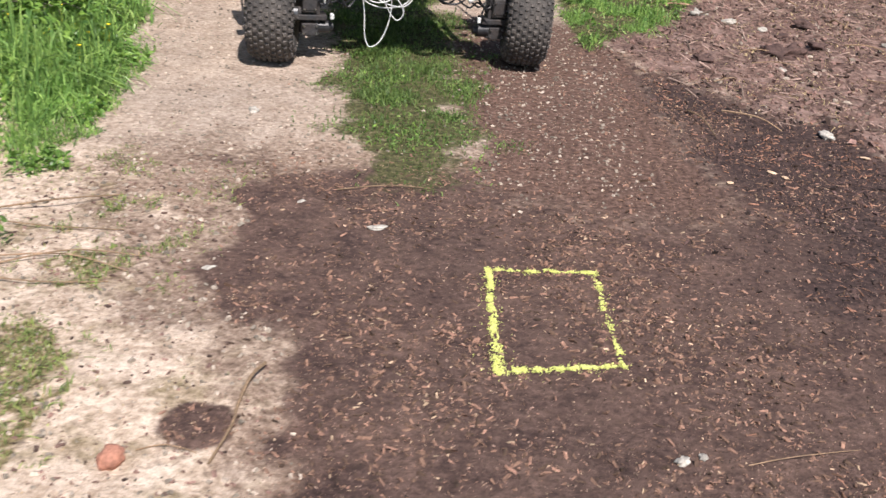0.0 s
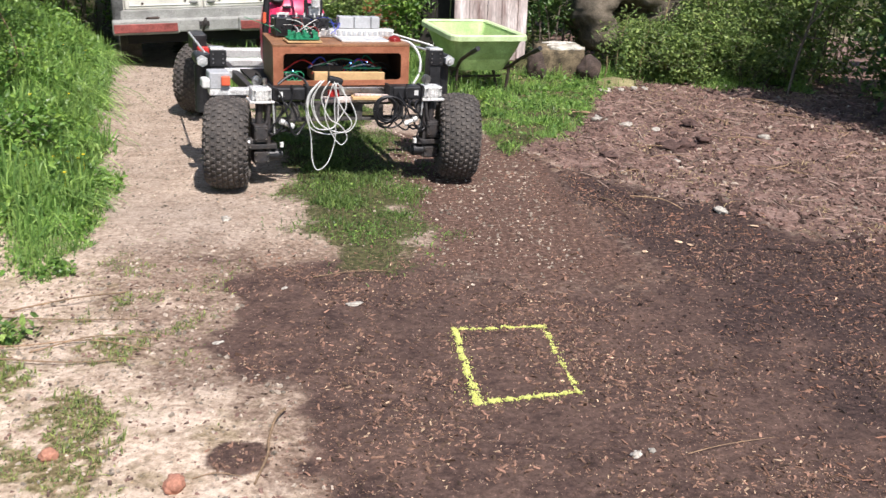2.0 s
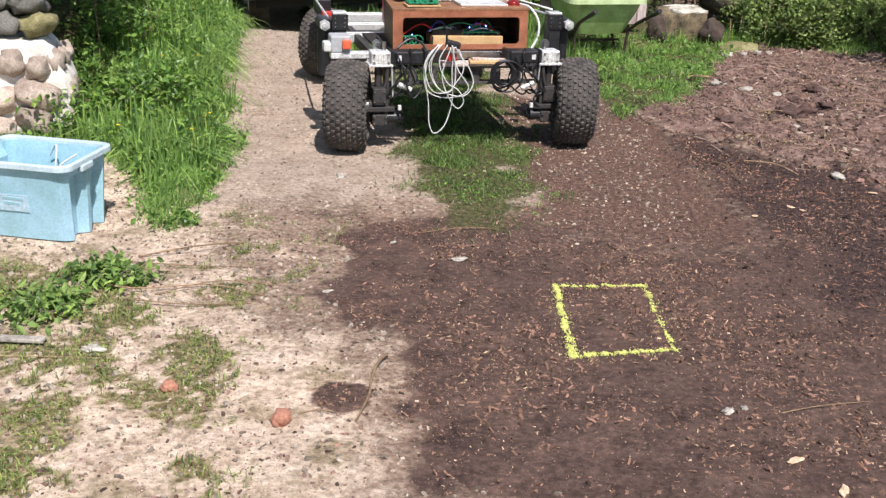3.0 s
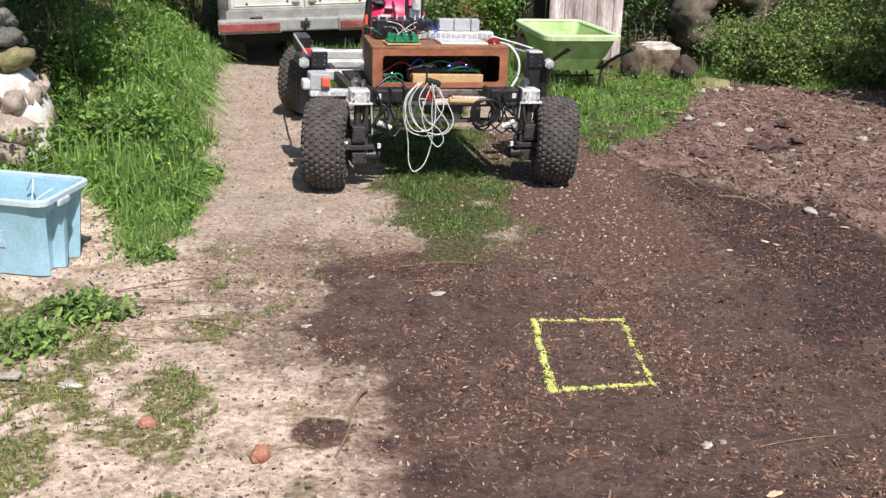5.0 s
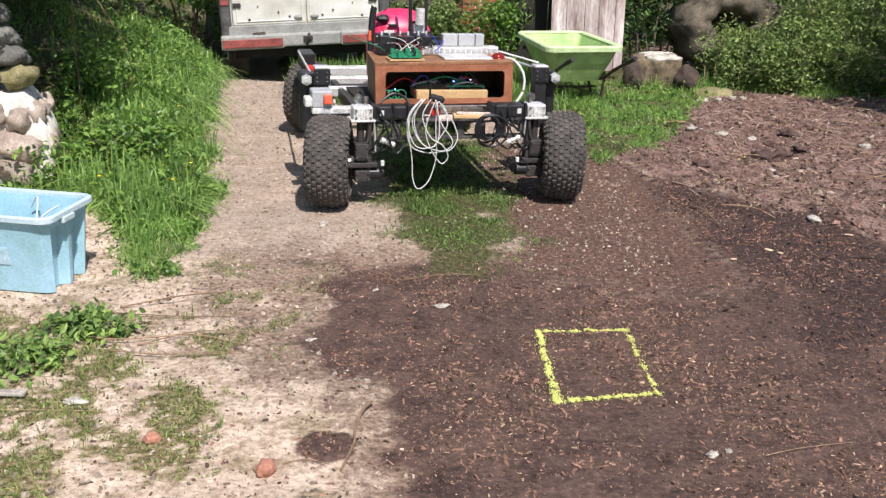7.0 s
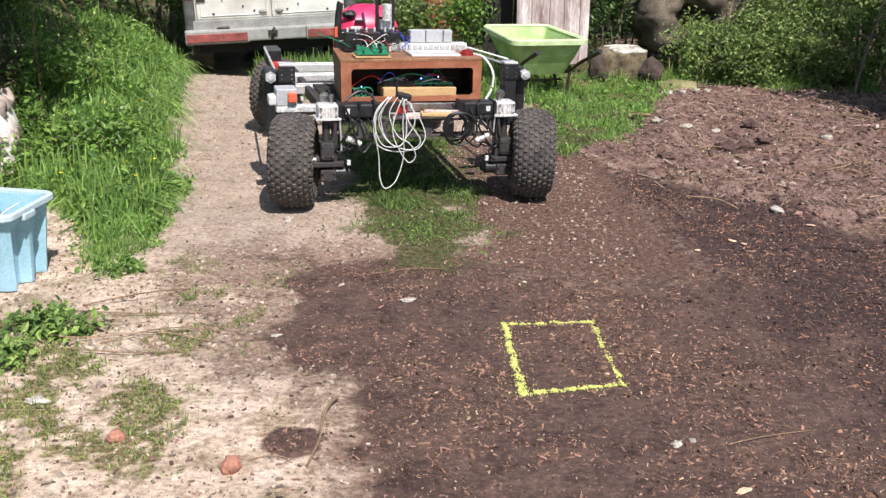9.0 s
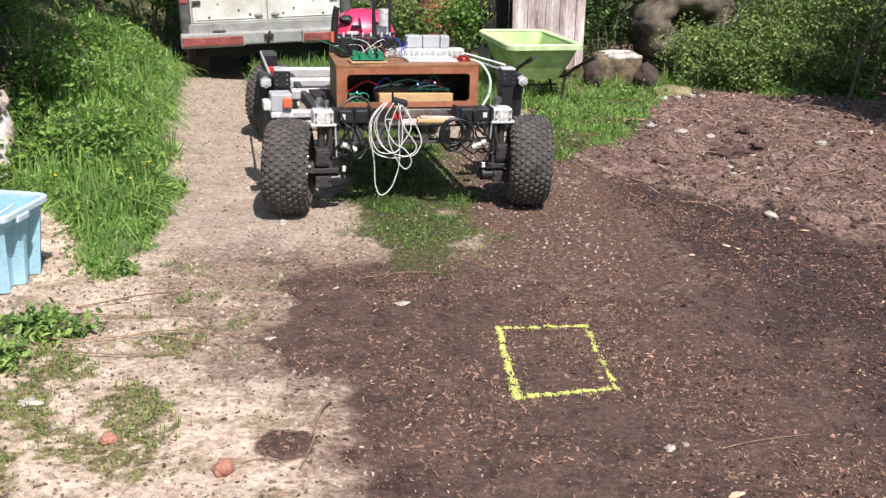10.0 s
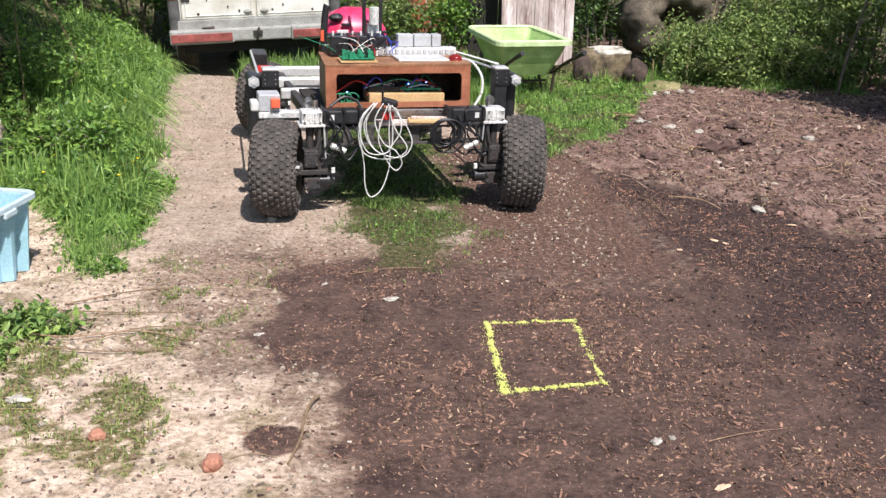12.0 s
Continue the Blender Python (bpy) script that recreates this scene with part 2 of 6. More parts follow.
def blob(bm, c, r, sub=2, rough=0.25, squash=(1, 1, 1), seed=0.0, freq=1.6):
    r0 = bmesh.ops.create_icosphere(bm, subdivisions=sub, radius=1.0)
    for v in r0["verts"]:
        d = v.co.normalized()
        k = 1 + rough * noise.noise(d * freq + Vector((seed * 7.3, seed * 3.1, seed))) + rough * 0.5 * noise.noise(d * freq * 2.7 + Vector((seed, seed * 5.7, 1)))
        v.co = Vector((c[0] + d.x * r * k * squash[0], c[1] + d.y * r * k * squash[1], c[2] + d.z * r * k * squash[2]))
    return bm


def raw(name, verts, faces, material, smooth=False):
    me = bpy.data.meshes.new(name)
    me.from_pydata(verts, [], faces)
    me.materials.append(material)
    if smooth:
        for p in me.polygons:
            p.use_smooth = True
    return me


def lerp_table(t, rows):
    if t <= rows[0][0]:
        return rows[0][1]
    for (a, va), (b, vb) in zip(rows, rows[1:]):
        if t <= b:
            return va + (vb - va) * (t - a) / (b - a)
    return rows[-1][1]


def smooth01(a, b, x):
    t = min(1, max(0, (x - a) / (b - a)))
    return t * t * (3 - 2 * t)


# ---- ground ----
SOIL_LEFT = [(-1.5, -0.6), (0.2, 0.25), (1.1, -0.25), (1.7, 0.1), (2.2, 0.0), (2.69, -0.20), (2.95, -0.17), (3.08, -0.12), (3.3, -0.36), (3.44, -0.52), (3.8, -0.68), (4.3, -0.82), (4.75, -0.92)]
VERGE = [(4.35, -1.62), (4.5, -1.56), (5.3, -1.60), (6.6, -1.74), (8.5, -2.2), (11.3, -2.87), (14, -3.5)]


def nz(x, y, s, o=0.0):
    return noise.noise(Vector((x * s + o, y * s - o, o * 0.7)))


def zones(x, y):
    """Weights of dark soil, gravel, turf and rough mound at a place of the plan."""
    w = 0.13 * nz(x, y, 2.2, 3.1) + 0.06 * nz(x, y, 6.5, 1.7) + 0.03 * nz(x, y, 19, 5.2)
    top = lerp_table(x, [(-1.0, 4.72), (-0.5, 4.85), (0.0, 4.95), (0.35, 5.45), (0.75, 5.9), (1.0, 7.1), (1.25, 7.2)])
    soil = smooth01(-0.17, 0.17, x - lerp_table(y, SOIL_LEFT) + w * 2.0) * smooth01(-0.30, 0.35, top - y + w * 2)
    soil *= smooth01(-0.10, 0.14, math.hypot((x - 0.12) * 0.75, (y - 2.15) * 1.1) - 0.36 + w)
    soil = max(soil, smooth01(0.0, 0.04, 0.115 - math.hypot(x + 0.48, (y - 2.985) * 0.95) + 0.15 * w))
    edge = lerp_table(x, [(0.55, 8.2), (0.8, 7.45), (1.6, 6.2), (2.3, 5.5), (3.5, 4.9), (5, 4.6)])
    mound = smooth01(-0.25, 0.35, y - edge + w * 2) * smooth01(0.7, 1.0, x)
    soil *= 1 - mound
    soil *= 1 - 0.8 * damp_at(x, y)
    gravel = smooth01(-0.35, 0.45, y - 4.75 + w * 2) * smooth01(-0.4, -0.1, x - lerp_table(y, VERGE) + w) * (1 - mound) * (1 - soil)
    turf = smooth01(0.0, 0.15, lerp_table(y, VERGE) - x + w) * smooth01(-0.1, 0.1, y - 4.4 + w) * smooth01(-0.06, 0.10, x - lerp_table(y, [(4.4, -1.62), (4.9, -1.80), (5.4, -2.05), (5.8, -2.6), (6.2, -9.0)]) + w)
    cx, hw = lerp_table(y, [(4.5, 0.02), (5.5, -0.15), (6, -0.24), (9, -0.65)]), lerp_table(y, [(4.55, 0.08), (5.0, 0.24), (5.6, 0.38), (9, 0.42)])
    turf = max(turf, smooth01(-0.20, 0.20, hw - abs(x - cx) + 2.0 * w) * smooth01(4.4, 5.0, y + w) * (0.86 + 0.14 * smooth01(5.0, 6.2, y)))
    turf = max(turf, smooth01(-0.05, 0.2, y - lerp_table(x, [(0.6, 8.6), (0.85, 7.1), (1.2, 7.5), (1.55, 8.0), (1.9, 9.2), (2.3, 10.0)]) + w) * smooth01(0.62, 0.85, x) * smooth01(2.35, 1.9, x + w))
    turf = max(turf, smooth01(8.7, 9.4, y + w) * smooth01(-1.9, -1.65, x + 0.22 * (y - 9.3) + w) * smooth01(0.9, 0.7, x) * 0.9)
    return soil, gravel, turf, mound


def moss_at(x, y):
    """Thin patchy grass cover over the sand."""
    return smooth01(0.0, 0.75, nz(x, y, 3.9, 9.4) + 0.8 * nz(x, y, 9, 3.4) + 0.8 * nz(x, y, 21, 1.4) + 0.0 - 0.12 + 0.62 * smooth01(-0.80, -1.50, x + 0.35 * nz(x, y, 2.6, 4.9))) * smooth01(-0.4, -0.95, x) * smooth01(5.3, 4.7, y) * (1 - 0.8 * smooth01(-1.2, -1.5, x) * smooth01(3.85, 4.1, y))


def halo_at(x, y):
    """Trodden brown dirt that fringes the mulch."""
    w = 0.22 * nz(x, y, 2.2, 3.1) + 0.16 * nz(x, y, 6.5, 1.7) + 0.08 * nz(x, y, 17, 0.7)
    return smooth01(-0.50 - 0.35 * smooth01(3.2, 3.8, y), 0.05, x - lerp_table(y, SOIL_LEFT) + 1.3 * w) * smooth01(5.6, 4.7, y + w) * 0.8


def damp_at(x, y):
    """Browner damp earth in the right-hand wheel track."""
    w = 0.16 * nz(x, y, 1.7, 6.6) + 0.06 * nz(x, y, 6, 2.2)
    return smooth01(-0.25, 0.2, 0.55 - abs(x - 0.62 + 0.10 * (y - 6)) + w) * smooth01(4.3, 5.0, y + w) * smooth01(8.4, 7.2, y + w)


def wet_at(x, y):
    """Blackish wet band where the mulch meets the dug earth."""
    edge = lerp_table(x, [(0.8, 7.3), (1.6, 6.05), (2.3, 5.35), (3.5, 4.75), (5, 4.4)])
    w = 0.25 * nz(x, y, 1.5, 4.6) + 0.10 * nz(x, y, 5, 1.2)
    near = smooth01(1.5, 0.2, abs(y - edge + 0.55 + w)) * smooth01(0.8, 1.5, x) * (0.85 + 0.8 * nz(x, y, 2.2, 7.7))
    return max(near, smooth01(0.9, 2.0, x + w) * smooth01(5.6, 4.9, y + w) * (0.42 + 0.5 * smooth01(3.2, 4.2, y + w) + 0.8 * nz(x, y, 3.1, 2.4)))


def height(x, y):
    z = 0.012 * nz(x, y, 1.1, 2.2) + 0.006 * nz(x, y, 5, 0.4)
    s, g, t, m = zones(x, y)
    z += 0.004 * nz(x, y, 28, 1.3) + s * 0.004 * nz(x, y, 45, 4.4)
    z += m * (0.035 + 0.03 * nz(x, y, 3.2, 6.1) + 0.022 * nz(x, y, 9, 2.8) + 0.012 * nz(x, y, 24, 7.4))
    vx = lerp_table(y, VERGE)
    if x < vx and y > 4.3:
        z += min(0.75, (vx - x) * (0.10 + 0.42 * smooth01(6.3, 7.8, y))) * smooth01(5.8, 7.2, y)
    z -= 0.24 * smooth01(10.0, 11.4, y) * smooth01(0.2, -0.9, x)
    return z


def axis(lo, hi, step, far, wide):
    a = [lo]
    while a[-1] < hi - 1e-6:
        a.append(a[-1] + step)
    pre = [lo - 0.11 * k for k in range(wide, 0, -1)]
    a = pre + a + [a[-1] + 0.11 * (k + 1) for k in range(wide)]
    lo = a[0]
    d, pre, post = 0.3, [], []
    p, q = lo, a[-1]
    while d < far:
        p -= d
        q += d
        pre.append(p)
        post.append(q)
        d *= 1.7
    return pre[::-1] + a + post


def build_ground():
    xs, ys = axis(-3.6, 4.6, 0.033, 160, 24), axis(1.8, 11.6, 0.035, 160, 36)
    verts, attr = [], []
    for y in ys:
        for x in xs:
            out = max(-6.2 - x, x - 7.2, -2.2 - y, y - 15.5) + 0.8 * nz(x, y, 0.9, 2.5) + 0.3 * nz(x, y, 3, 4.5)
            k = smooth01(1.2, -0.6, out)
            if k > 0:
                so, gr, tu, mo = zones(x, y)
                verts.append((x, y, height(x, y) * k - 0.05 * (1 - k)))
                attr.append((so * k, gr * k, max(tu * k, 0.9 * (1 - k)), mo * k, damp_at(x, y), wet_at(x, y), moss_at(x, y) * k, halo_at(x, y) * k))
            else:
                verts.append((x, y, -0.05))
                attr.append((0.0, 0.0, 0.9, 0.0, 0.0, 0.0, 0.0, 0.0))
    nx = len(xs)
    faces = [(j * nx + i, j * nx + i + 1, (j + 1) * nx + i + 1, (j + 1) * nx + i) for j in range(len(ys) - 1) for i in range(nx - 1)]
    me = raw("ground", verts, faces, ground_material(), True)
    for k, n in enumerate(("soil", "gravel", "turf", "mound", "damp", "wet", "moss", "halo")):
        a = me.attributes.new(n, "FLOAT", "POINT")
        a.data.foreach_set("value", [v[k] for v in attr])
    return tagged(new("ground", me), "bare yard of pale sand, gravel and dark bark mulch with worn turf", "ground", kind="structure")


def ground_material():
    m = bpy.data.materials.new("yard_earth")
    m.use_nodes = True
    nt = m.node_tree
    N, L = nt.nodes, nt.links
    b = N["Principled BSDF"]
    b.inputs["Roughness"].default_value, b.inputs["Specular IOR Level"].default_value = 0.92, 0.25
    co = N.new("ShaderNodeTexCoord")

    def tex(s, d=6, r=0.65):
        n = N.new("ShaderNodeTexNoise")
        n.inputs["Scale"].default_value, n.inputs["Detail"].default_value, n.inputs["Roughness"].default_value = s, d, r
        L.new(co.outputs["Object"], n.inputs["Vector"])
        return n.outputs["Fac"]

    def ramp(fac, *stops):
        r = N.new("ShaderNodeValToRGB")
        e = r.color_ramp.elements
        while len(e) < len(stops):
            e.new(0.5)
        for el, (p, c) in zip(e, stops):
            el.position, el.color = p, (*c, 1)
        L.new(fac, r.inputs["Fac"])
        return r.outputs["Color"]

    def mix(fac, a, c, mode="MIX"):
        n = N.new("ShaderNodeMix")
        n.data_type, n.blend_type = "RGBA", mode
        if hasattr(fac, "links"):
            L.new(fac, n.inputs["Factor"])
        else:
            n.inputs["Factor"].default_value = fac
        L.new(a, n.inputs["A"])
        L.new(c, n.inputs["B"])
        return n.outputs["Result"]

    def sharp(name, s, amt):
        a = N.new("ShaderNodeAttribute")
        a.attribute_name = name
        t = N.new("ShaderNodeMath")
        t.operation = "MULTIPLY_ADD"
        L.new(tex(s, 5, 0.7), t.inputs[0])
        t.inputs[1].default_value = amt
        L.new(a.outputs["Fac"], t.inputs[2])
        r = N.new("ShaderNodeMapRange")
        r.interpolation_type = "SMOOTHSTEP"
        r.inputs["From Min"].default_value, r.inputs["From Max"].default_value = 0.24 + amt * 0.5, 0.76 + amt * 0.5
        L.new(t.outputs["Value"], r.inputs["Value"])
        return r.outputs["Result"]

    big, mid, fine, grit = tex(1.3), tex(7), tex(38), tex(150, 4)
    sand = ramp(mid, (0.34, (0.24, 0.165, 0.11)), (0.46, (0.50, 0.39, 0.29)), (0.60, (0.80, 0.66, 0.53)))
    sand = mix(0.55, sand, ramp(fine, (0.33, (0.17, 0.115, 0.08)), (0.46, (0.50, 0.39, 0.29)), (0.61, (0.82, 0.68, 0.55))))
    stain = tex(3.1, 7, 0.7)
    grav = ramp(fine, (0.35, (0.19, 0.138, 0.102)), (0.5, (0.41, 0.328, 0.256)), (0.64, (0.62, 0.52, 0.425)))
    grav = mix(0.45, grav, ramp(mid, (0.35, (0.24, 0.172, 0.124)), (0.63, (0.54, 0.44, 0.355))))
    soil = ramp(fine, (0.36, (0.036, 0.021, 0.018)), (0.5, (0.100, 0.060, 0.050)), (0.66, (0.20, 0.128, 0.105)))
    soil = mix(0.5, soil, ramp(mid, (0.36, (0.050, 0.033, 0.028)), (0.64, (0.165, 0.110, 0.084))))
    soil = mix(0.6, soil, ramp(stain, (0.36, (0.62, 0.60, 0.62)), (0.55, (1, 1, 1)), (0.7, (1.45, 1.38, 1.30))), "MULTIPLY")
    turf = ramp(fine, (0.35, (0.035, 0.036, 0.016)), (0.5, (0.075, 0.078, 0.03)), (0.66, (0.17, 0.145, 0.075)))
    moun = ramp(fine, (0.37, (0.044, 0.026, 0.021)), (0.5, (0.165, 0.099, 0.079)), (0.64, (0.40, 0.262, 0.212)))
    moun = mix(0.55, moun, ramp(mid, (0.38, (0.036, 0.023, 0.020)), (0.50, (0.15, 0.098, 0.080)), (0.62, (0.33, 0.235, 0.20))))
    damp = ramp(fine, (0.35, (0.055, 0.032, 0.025)), (0.5, (0.128, 0.077, 0.058)), (0.67, (0.225, 0.145, 0.112)))
    wet = ramp(fine, (0.35, (0.022, 0.014, 0.013)), (0.65, (0.085, 0.055, 0.048)))
    # dead thatch in the sand
    col = mix(ramp(stain, (0.50, (0, 0, 0)), (0.64, (0.8, 0.8, 0.8))), sand, ramp(fine, (0.35, (0.10, 0.085, 0.035)), (0.65, (0.30, 0.23, 0.12))))
    col = mix(sharp("moss", 10, 1.2), col, ramp(fine, (0.35, (0.075, 0.062, 0.030)), (0.5, (0.21, 0.17, 0.085)), (0.65, (0.44, 0.35, 0.23))))
    col = mix(sharp("gravel", 7, 1.0), col, grav)
    col = mix(sharp("halo", 13, 1.3), col, ramp(fine, (0.33, (0.13, 0.088, 0.062)), (0.5, (0.27, 0.195, 0.145)), (0.68, (0.44, 0.34, 0.26))))
    col = mix(sharp("mound", 8, 1.0), col, moun)
    col = mix(sharp("damp", 6, 0.9), col, damp)
    col = mix(sharp("soil", 12, 1.1), col, soil)
    col = mix(sharp("wet", 8, 0.9), col, wet)
    col = mix(sharp("turf", 13, 1.5), col, turf)
    col = mix(0.5, col, ramp(grit, (0.3, (0.55, 0.55, 0.55)), (0.5, (1, 1, 1)), (0.75, (1.25, 1.25, 1.25))), "MULTIPLY")
    col = mix(0.5, col, ramp(big, (0.3, (0.72, 0.70, 0.71)), (0.7, (1.19, 1.125, 1.08))), "MULTIPLY")
    L.new(col, b.inputs["Base Color"])
    b1, b2 = N.new("ShaderNodeBump"), N.new("ShaderNodeBump")
    b1.inputs["Strength"].default_value, b1.inputs["Distance"].default_value = 0.7, 0.02
    b2.inputs["Strength"].default_value, b2.inputs["Distance"].default_value = 0.6, 0.006
    L.new(fine, b1.inputs["Height"])
    L.new(grit, b2.inputs["Height"])
    L.new(b1.outputs["Normal"], b2.inputs["Normal"])
    L.new(b2.outputs["Normal"], b.inputs["Normal"])
    return m


build_ground()


# ---- scattered stuff on the ground ----
def scatter(name, label, category, material, n, region, size, seed, flat=0.3, long=2.0, weight=None, sink=0.3, tilt=0.5):
    """Many small rough pieces, each a wedge with its own turn, as one object of stuff."""
    rng = random.Random(seed)
    verts, faces = [], []
    tries = 0
    while n and tries < 900000:
        tries += 1
        x, y = rng.uniform(region[0], region[1]), rng.uniform(region[2], region[3])
        if weight and rng.random() > weight(x, y):
            continue
        n -= 1
        s = size[0] * (size[1] / size[0]) ** (rng.random() ** 2.2)
        a, b, c = s * rng.uniform(1, long), s * rng.uniform(0.5, 1), s * flat * rng.uniform(0.7, 1.4)
        m = Matrix.Translation((x, y, height(x, y) + c * (0.5 - sink))) @ Euler((rng.gauss(0, tilt), rng.gauss(0, tilt), rng.uniform(0, 6.3))).to_matrix().to_4x4()
        k = len(verts)
        for sx, sy, sz in ((-1, -1, -1), (1, -1, -1), (1, 1, -1), (-1, 1, -1), (-0.7, -0.8, 1), (0.8, -0.6, 1), (0.7, 0.8, 1), (-0.8, 0.6, 1)):
            verts.append(m @ Vector((sx * a / 2 * rng.uniform(0.75, 1.1), sy * b / 2 * rng.uniform(0.7, 1.1), sz * c / 2 * rng.uniform(0.7, 1.1))))
        for f in ((4, 5, 6, 7), (0, 1, 5, 4), (1, 2, 6, 5), (2, 3, 7, 6), (3, 0, 4, 7), (3, 2, 1, 0)):
            faces.append(tuple(k + i for i in f))
    return tagged(new(name, raw(name, verts, faces, material)), label, category, kind="stuff")


def grass(name, label, n, region, h, seed, material, weight, width=0.007, lean=0.5, droop=0.5, tall=None):
    """Bent tapering blades of grass as one object of stuff."""
    rng = random.Random(seed)
    verts, faces = [], []
    tries = 0
    while n and tries < 600000:
        tries += 1
        x, y = rng.uniform(region[0], region[1]), rng.uniform(region[2], region[3])
        wt = weight(x, y)
        if rng.random() > wt:
            continue
        n -= 1
        z = height(x, y)
        hh = rng.uniform(*h) * (0.55 + 0.45 * wt) * (0.75 + 0.5 * nz(x, y, 3.0, 8.8)) * (tall(x, y) if tall else 1)
        a = rng.uniform(0, 6.283)
        dx, dy = math.cos(a), math.sin(a)
        l = hh * abs(rng.gauss(0, lean))
        w = width * rng.uniform(0.6, 1.3)
        k = len(verts)
        b = rng.uniform(0, 6.283)
        px, py = -math.sin(b) * w / 2, math.cos(b) * w / 2
        dr = droop * l
        for t, ww in ((0, 1.0), (0.5, 0.85), (0.85, 0.5)):
            ox, oy, oz = dx * l * t * t, dy * l * t * t, hh * t - dr * t ** 3
            verts.append((x + ox - px * ww, y + oy - py * ww, z + oz - 0.005))
            verts.append((x + ox + px * ww, y + oy + py * ww, z + oz - 0.005))
        verts.append((x + dx * l, y + dy * l, z + hh - dr - 0.005))
        faces += [(k, k + 1, k + 3, k + 2), (k + 2, k + 3, k + 5, k + 4), (k + 4, k + 5, k + 6)]
    return tagged(new(name, raw(name, verts, faces, material, True)), label, "grass", kind="stuff")


def leaves(pts, size, rng, verts, faces, up=0.4):
    """Adds folded pointed leaves at the points."""
    for p in pts:
        s = size * rng.uniform(0.45, 1.3)
        m = Matrix.Translation(p) @ Euler((rng.gauss(up, 0.6), rng.gauss(0, 0.5), rng.uniform(0, 6.3))).to_matrix().to_4x4()
        k = len(verts)
        for q in ((0, 0, 0), (-0.25, 0.35, 0.08), (0, 0.45, 0.0), (0.25, 0.35, 0.08), (-0.17, 0.75, 0.03), (0.17, 0.75, 0.03), (0, 1.05, -0.16)):
            verts.append(m @ (Vector(q) * s))
        faces += [(k, k + 2, k + 1), (k, k + 3, k + 2), (k + 1, k + 2, k + 4), (k + 2, k + 3, k + 5), (k + 2, k + 6, k + 4), (k + 2, k + 5, k + 6)]



W_soil = lambda x, y: zones(x, y)[0] * (0.30 + 0.9 * max(-0.25, nz(x, y, 1.9, 3.3) + 0.5 * nz(x, y, 5.5, 8.3))) + 0.10 * damp_at(x, y) * (1 - zones(x, y)[2]) + 0.01
W_sand = lambda x, y: max(0.0, 1 - sum(zones(x, y)))
W_gravel = lambda x, y: zones(x, y)[1] * (1 - zones(x, y)[2])
W_mound = lambda x, y: zones(x, y)[3] * (1 - zones(x, y)[2])


# ---- rover ----
R_WHEEL = 0.275


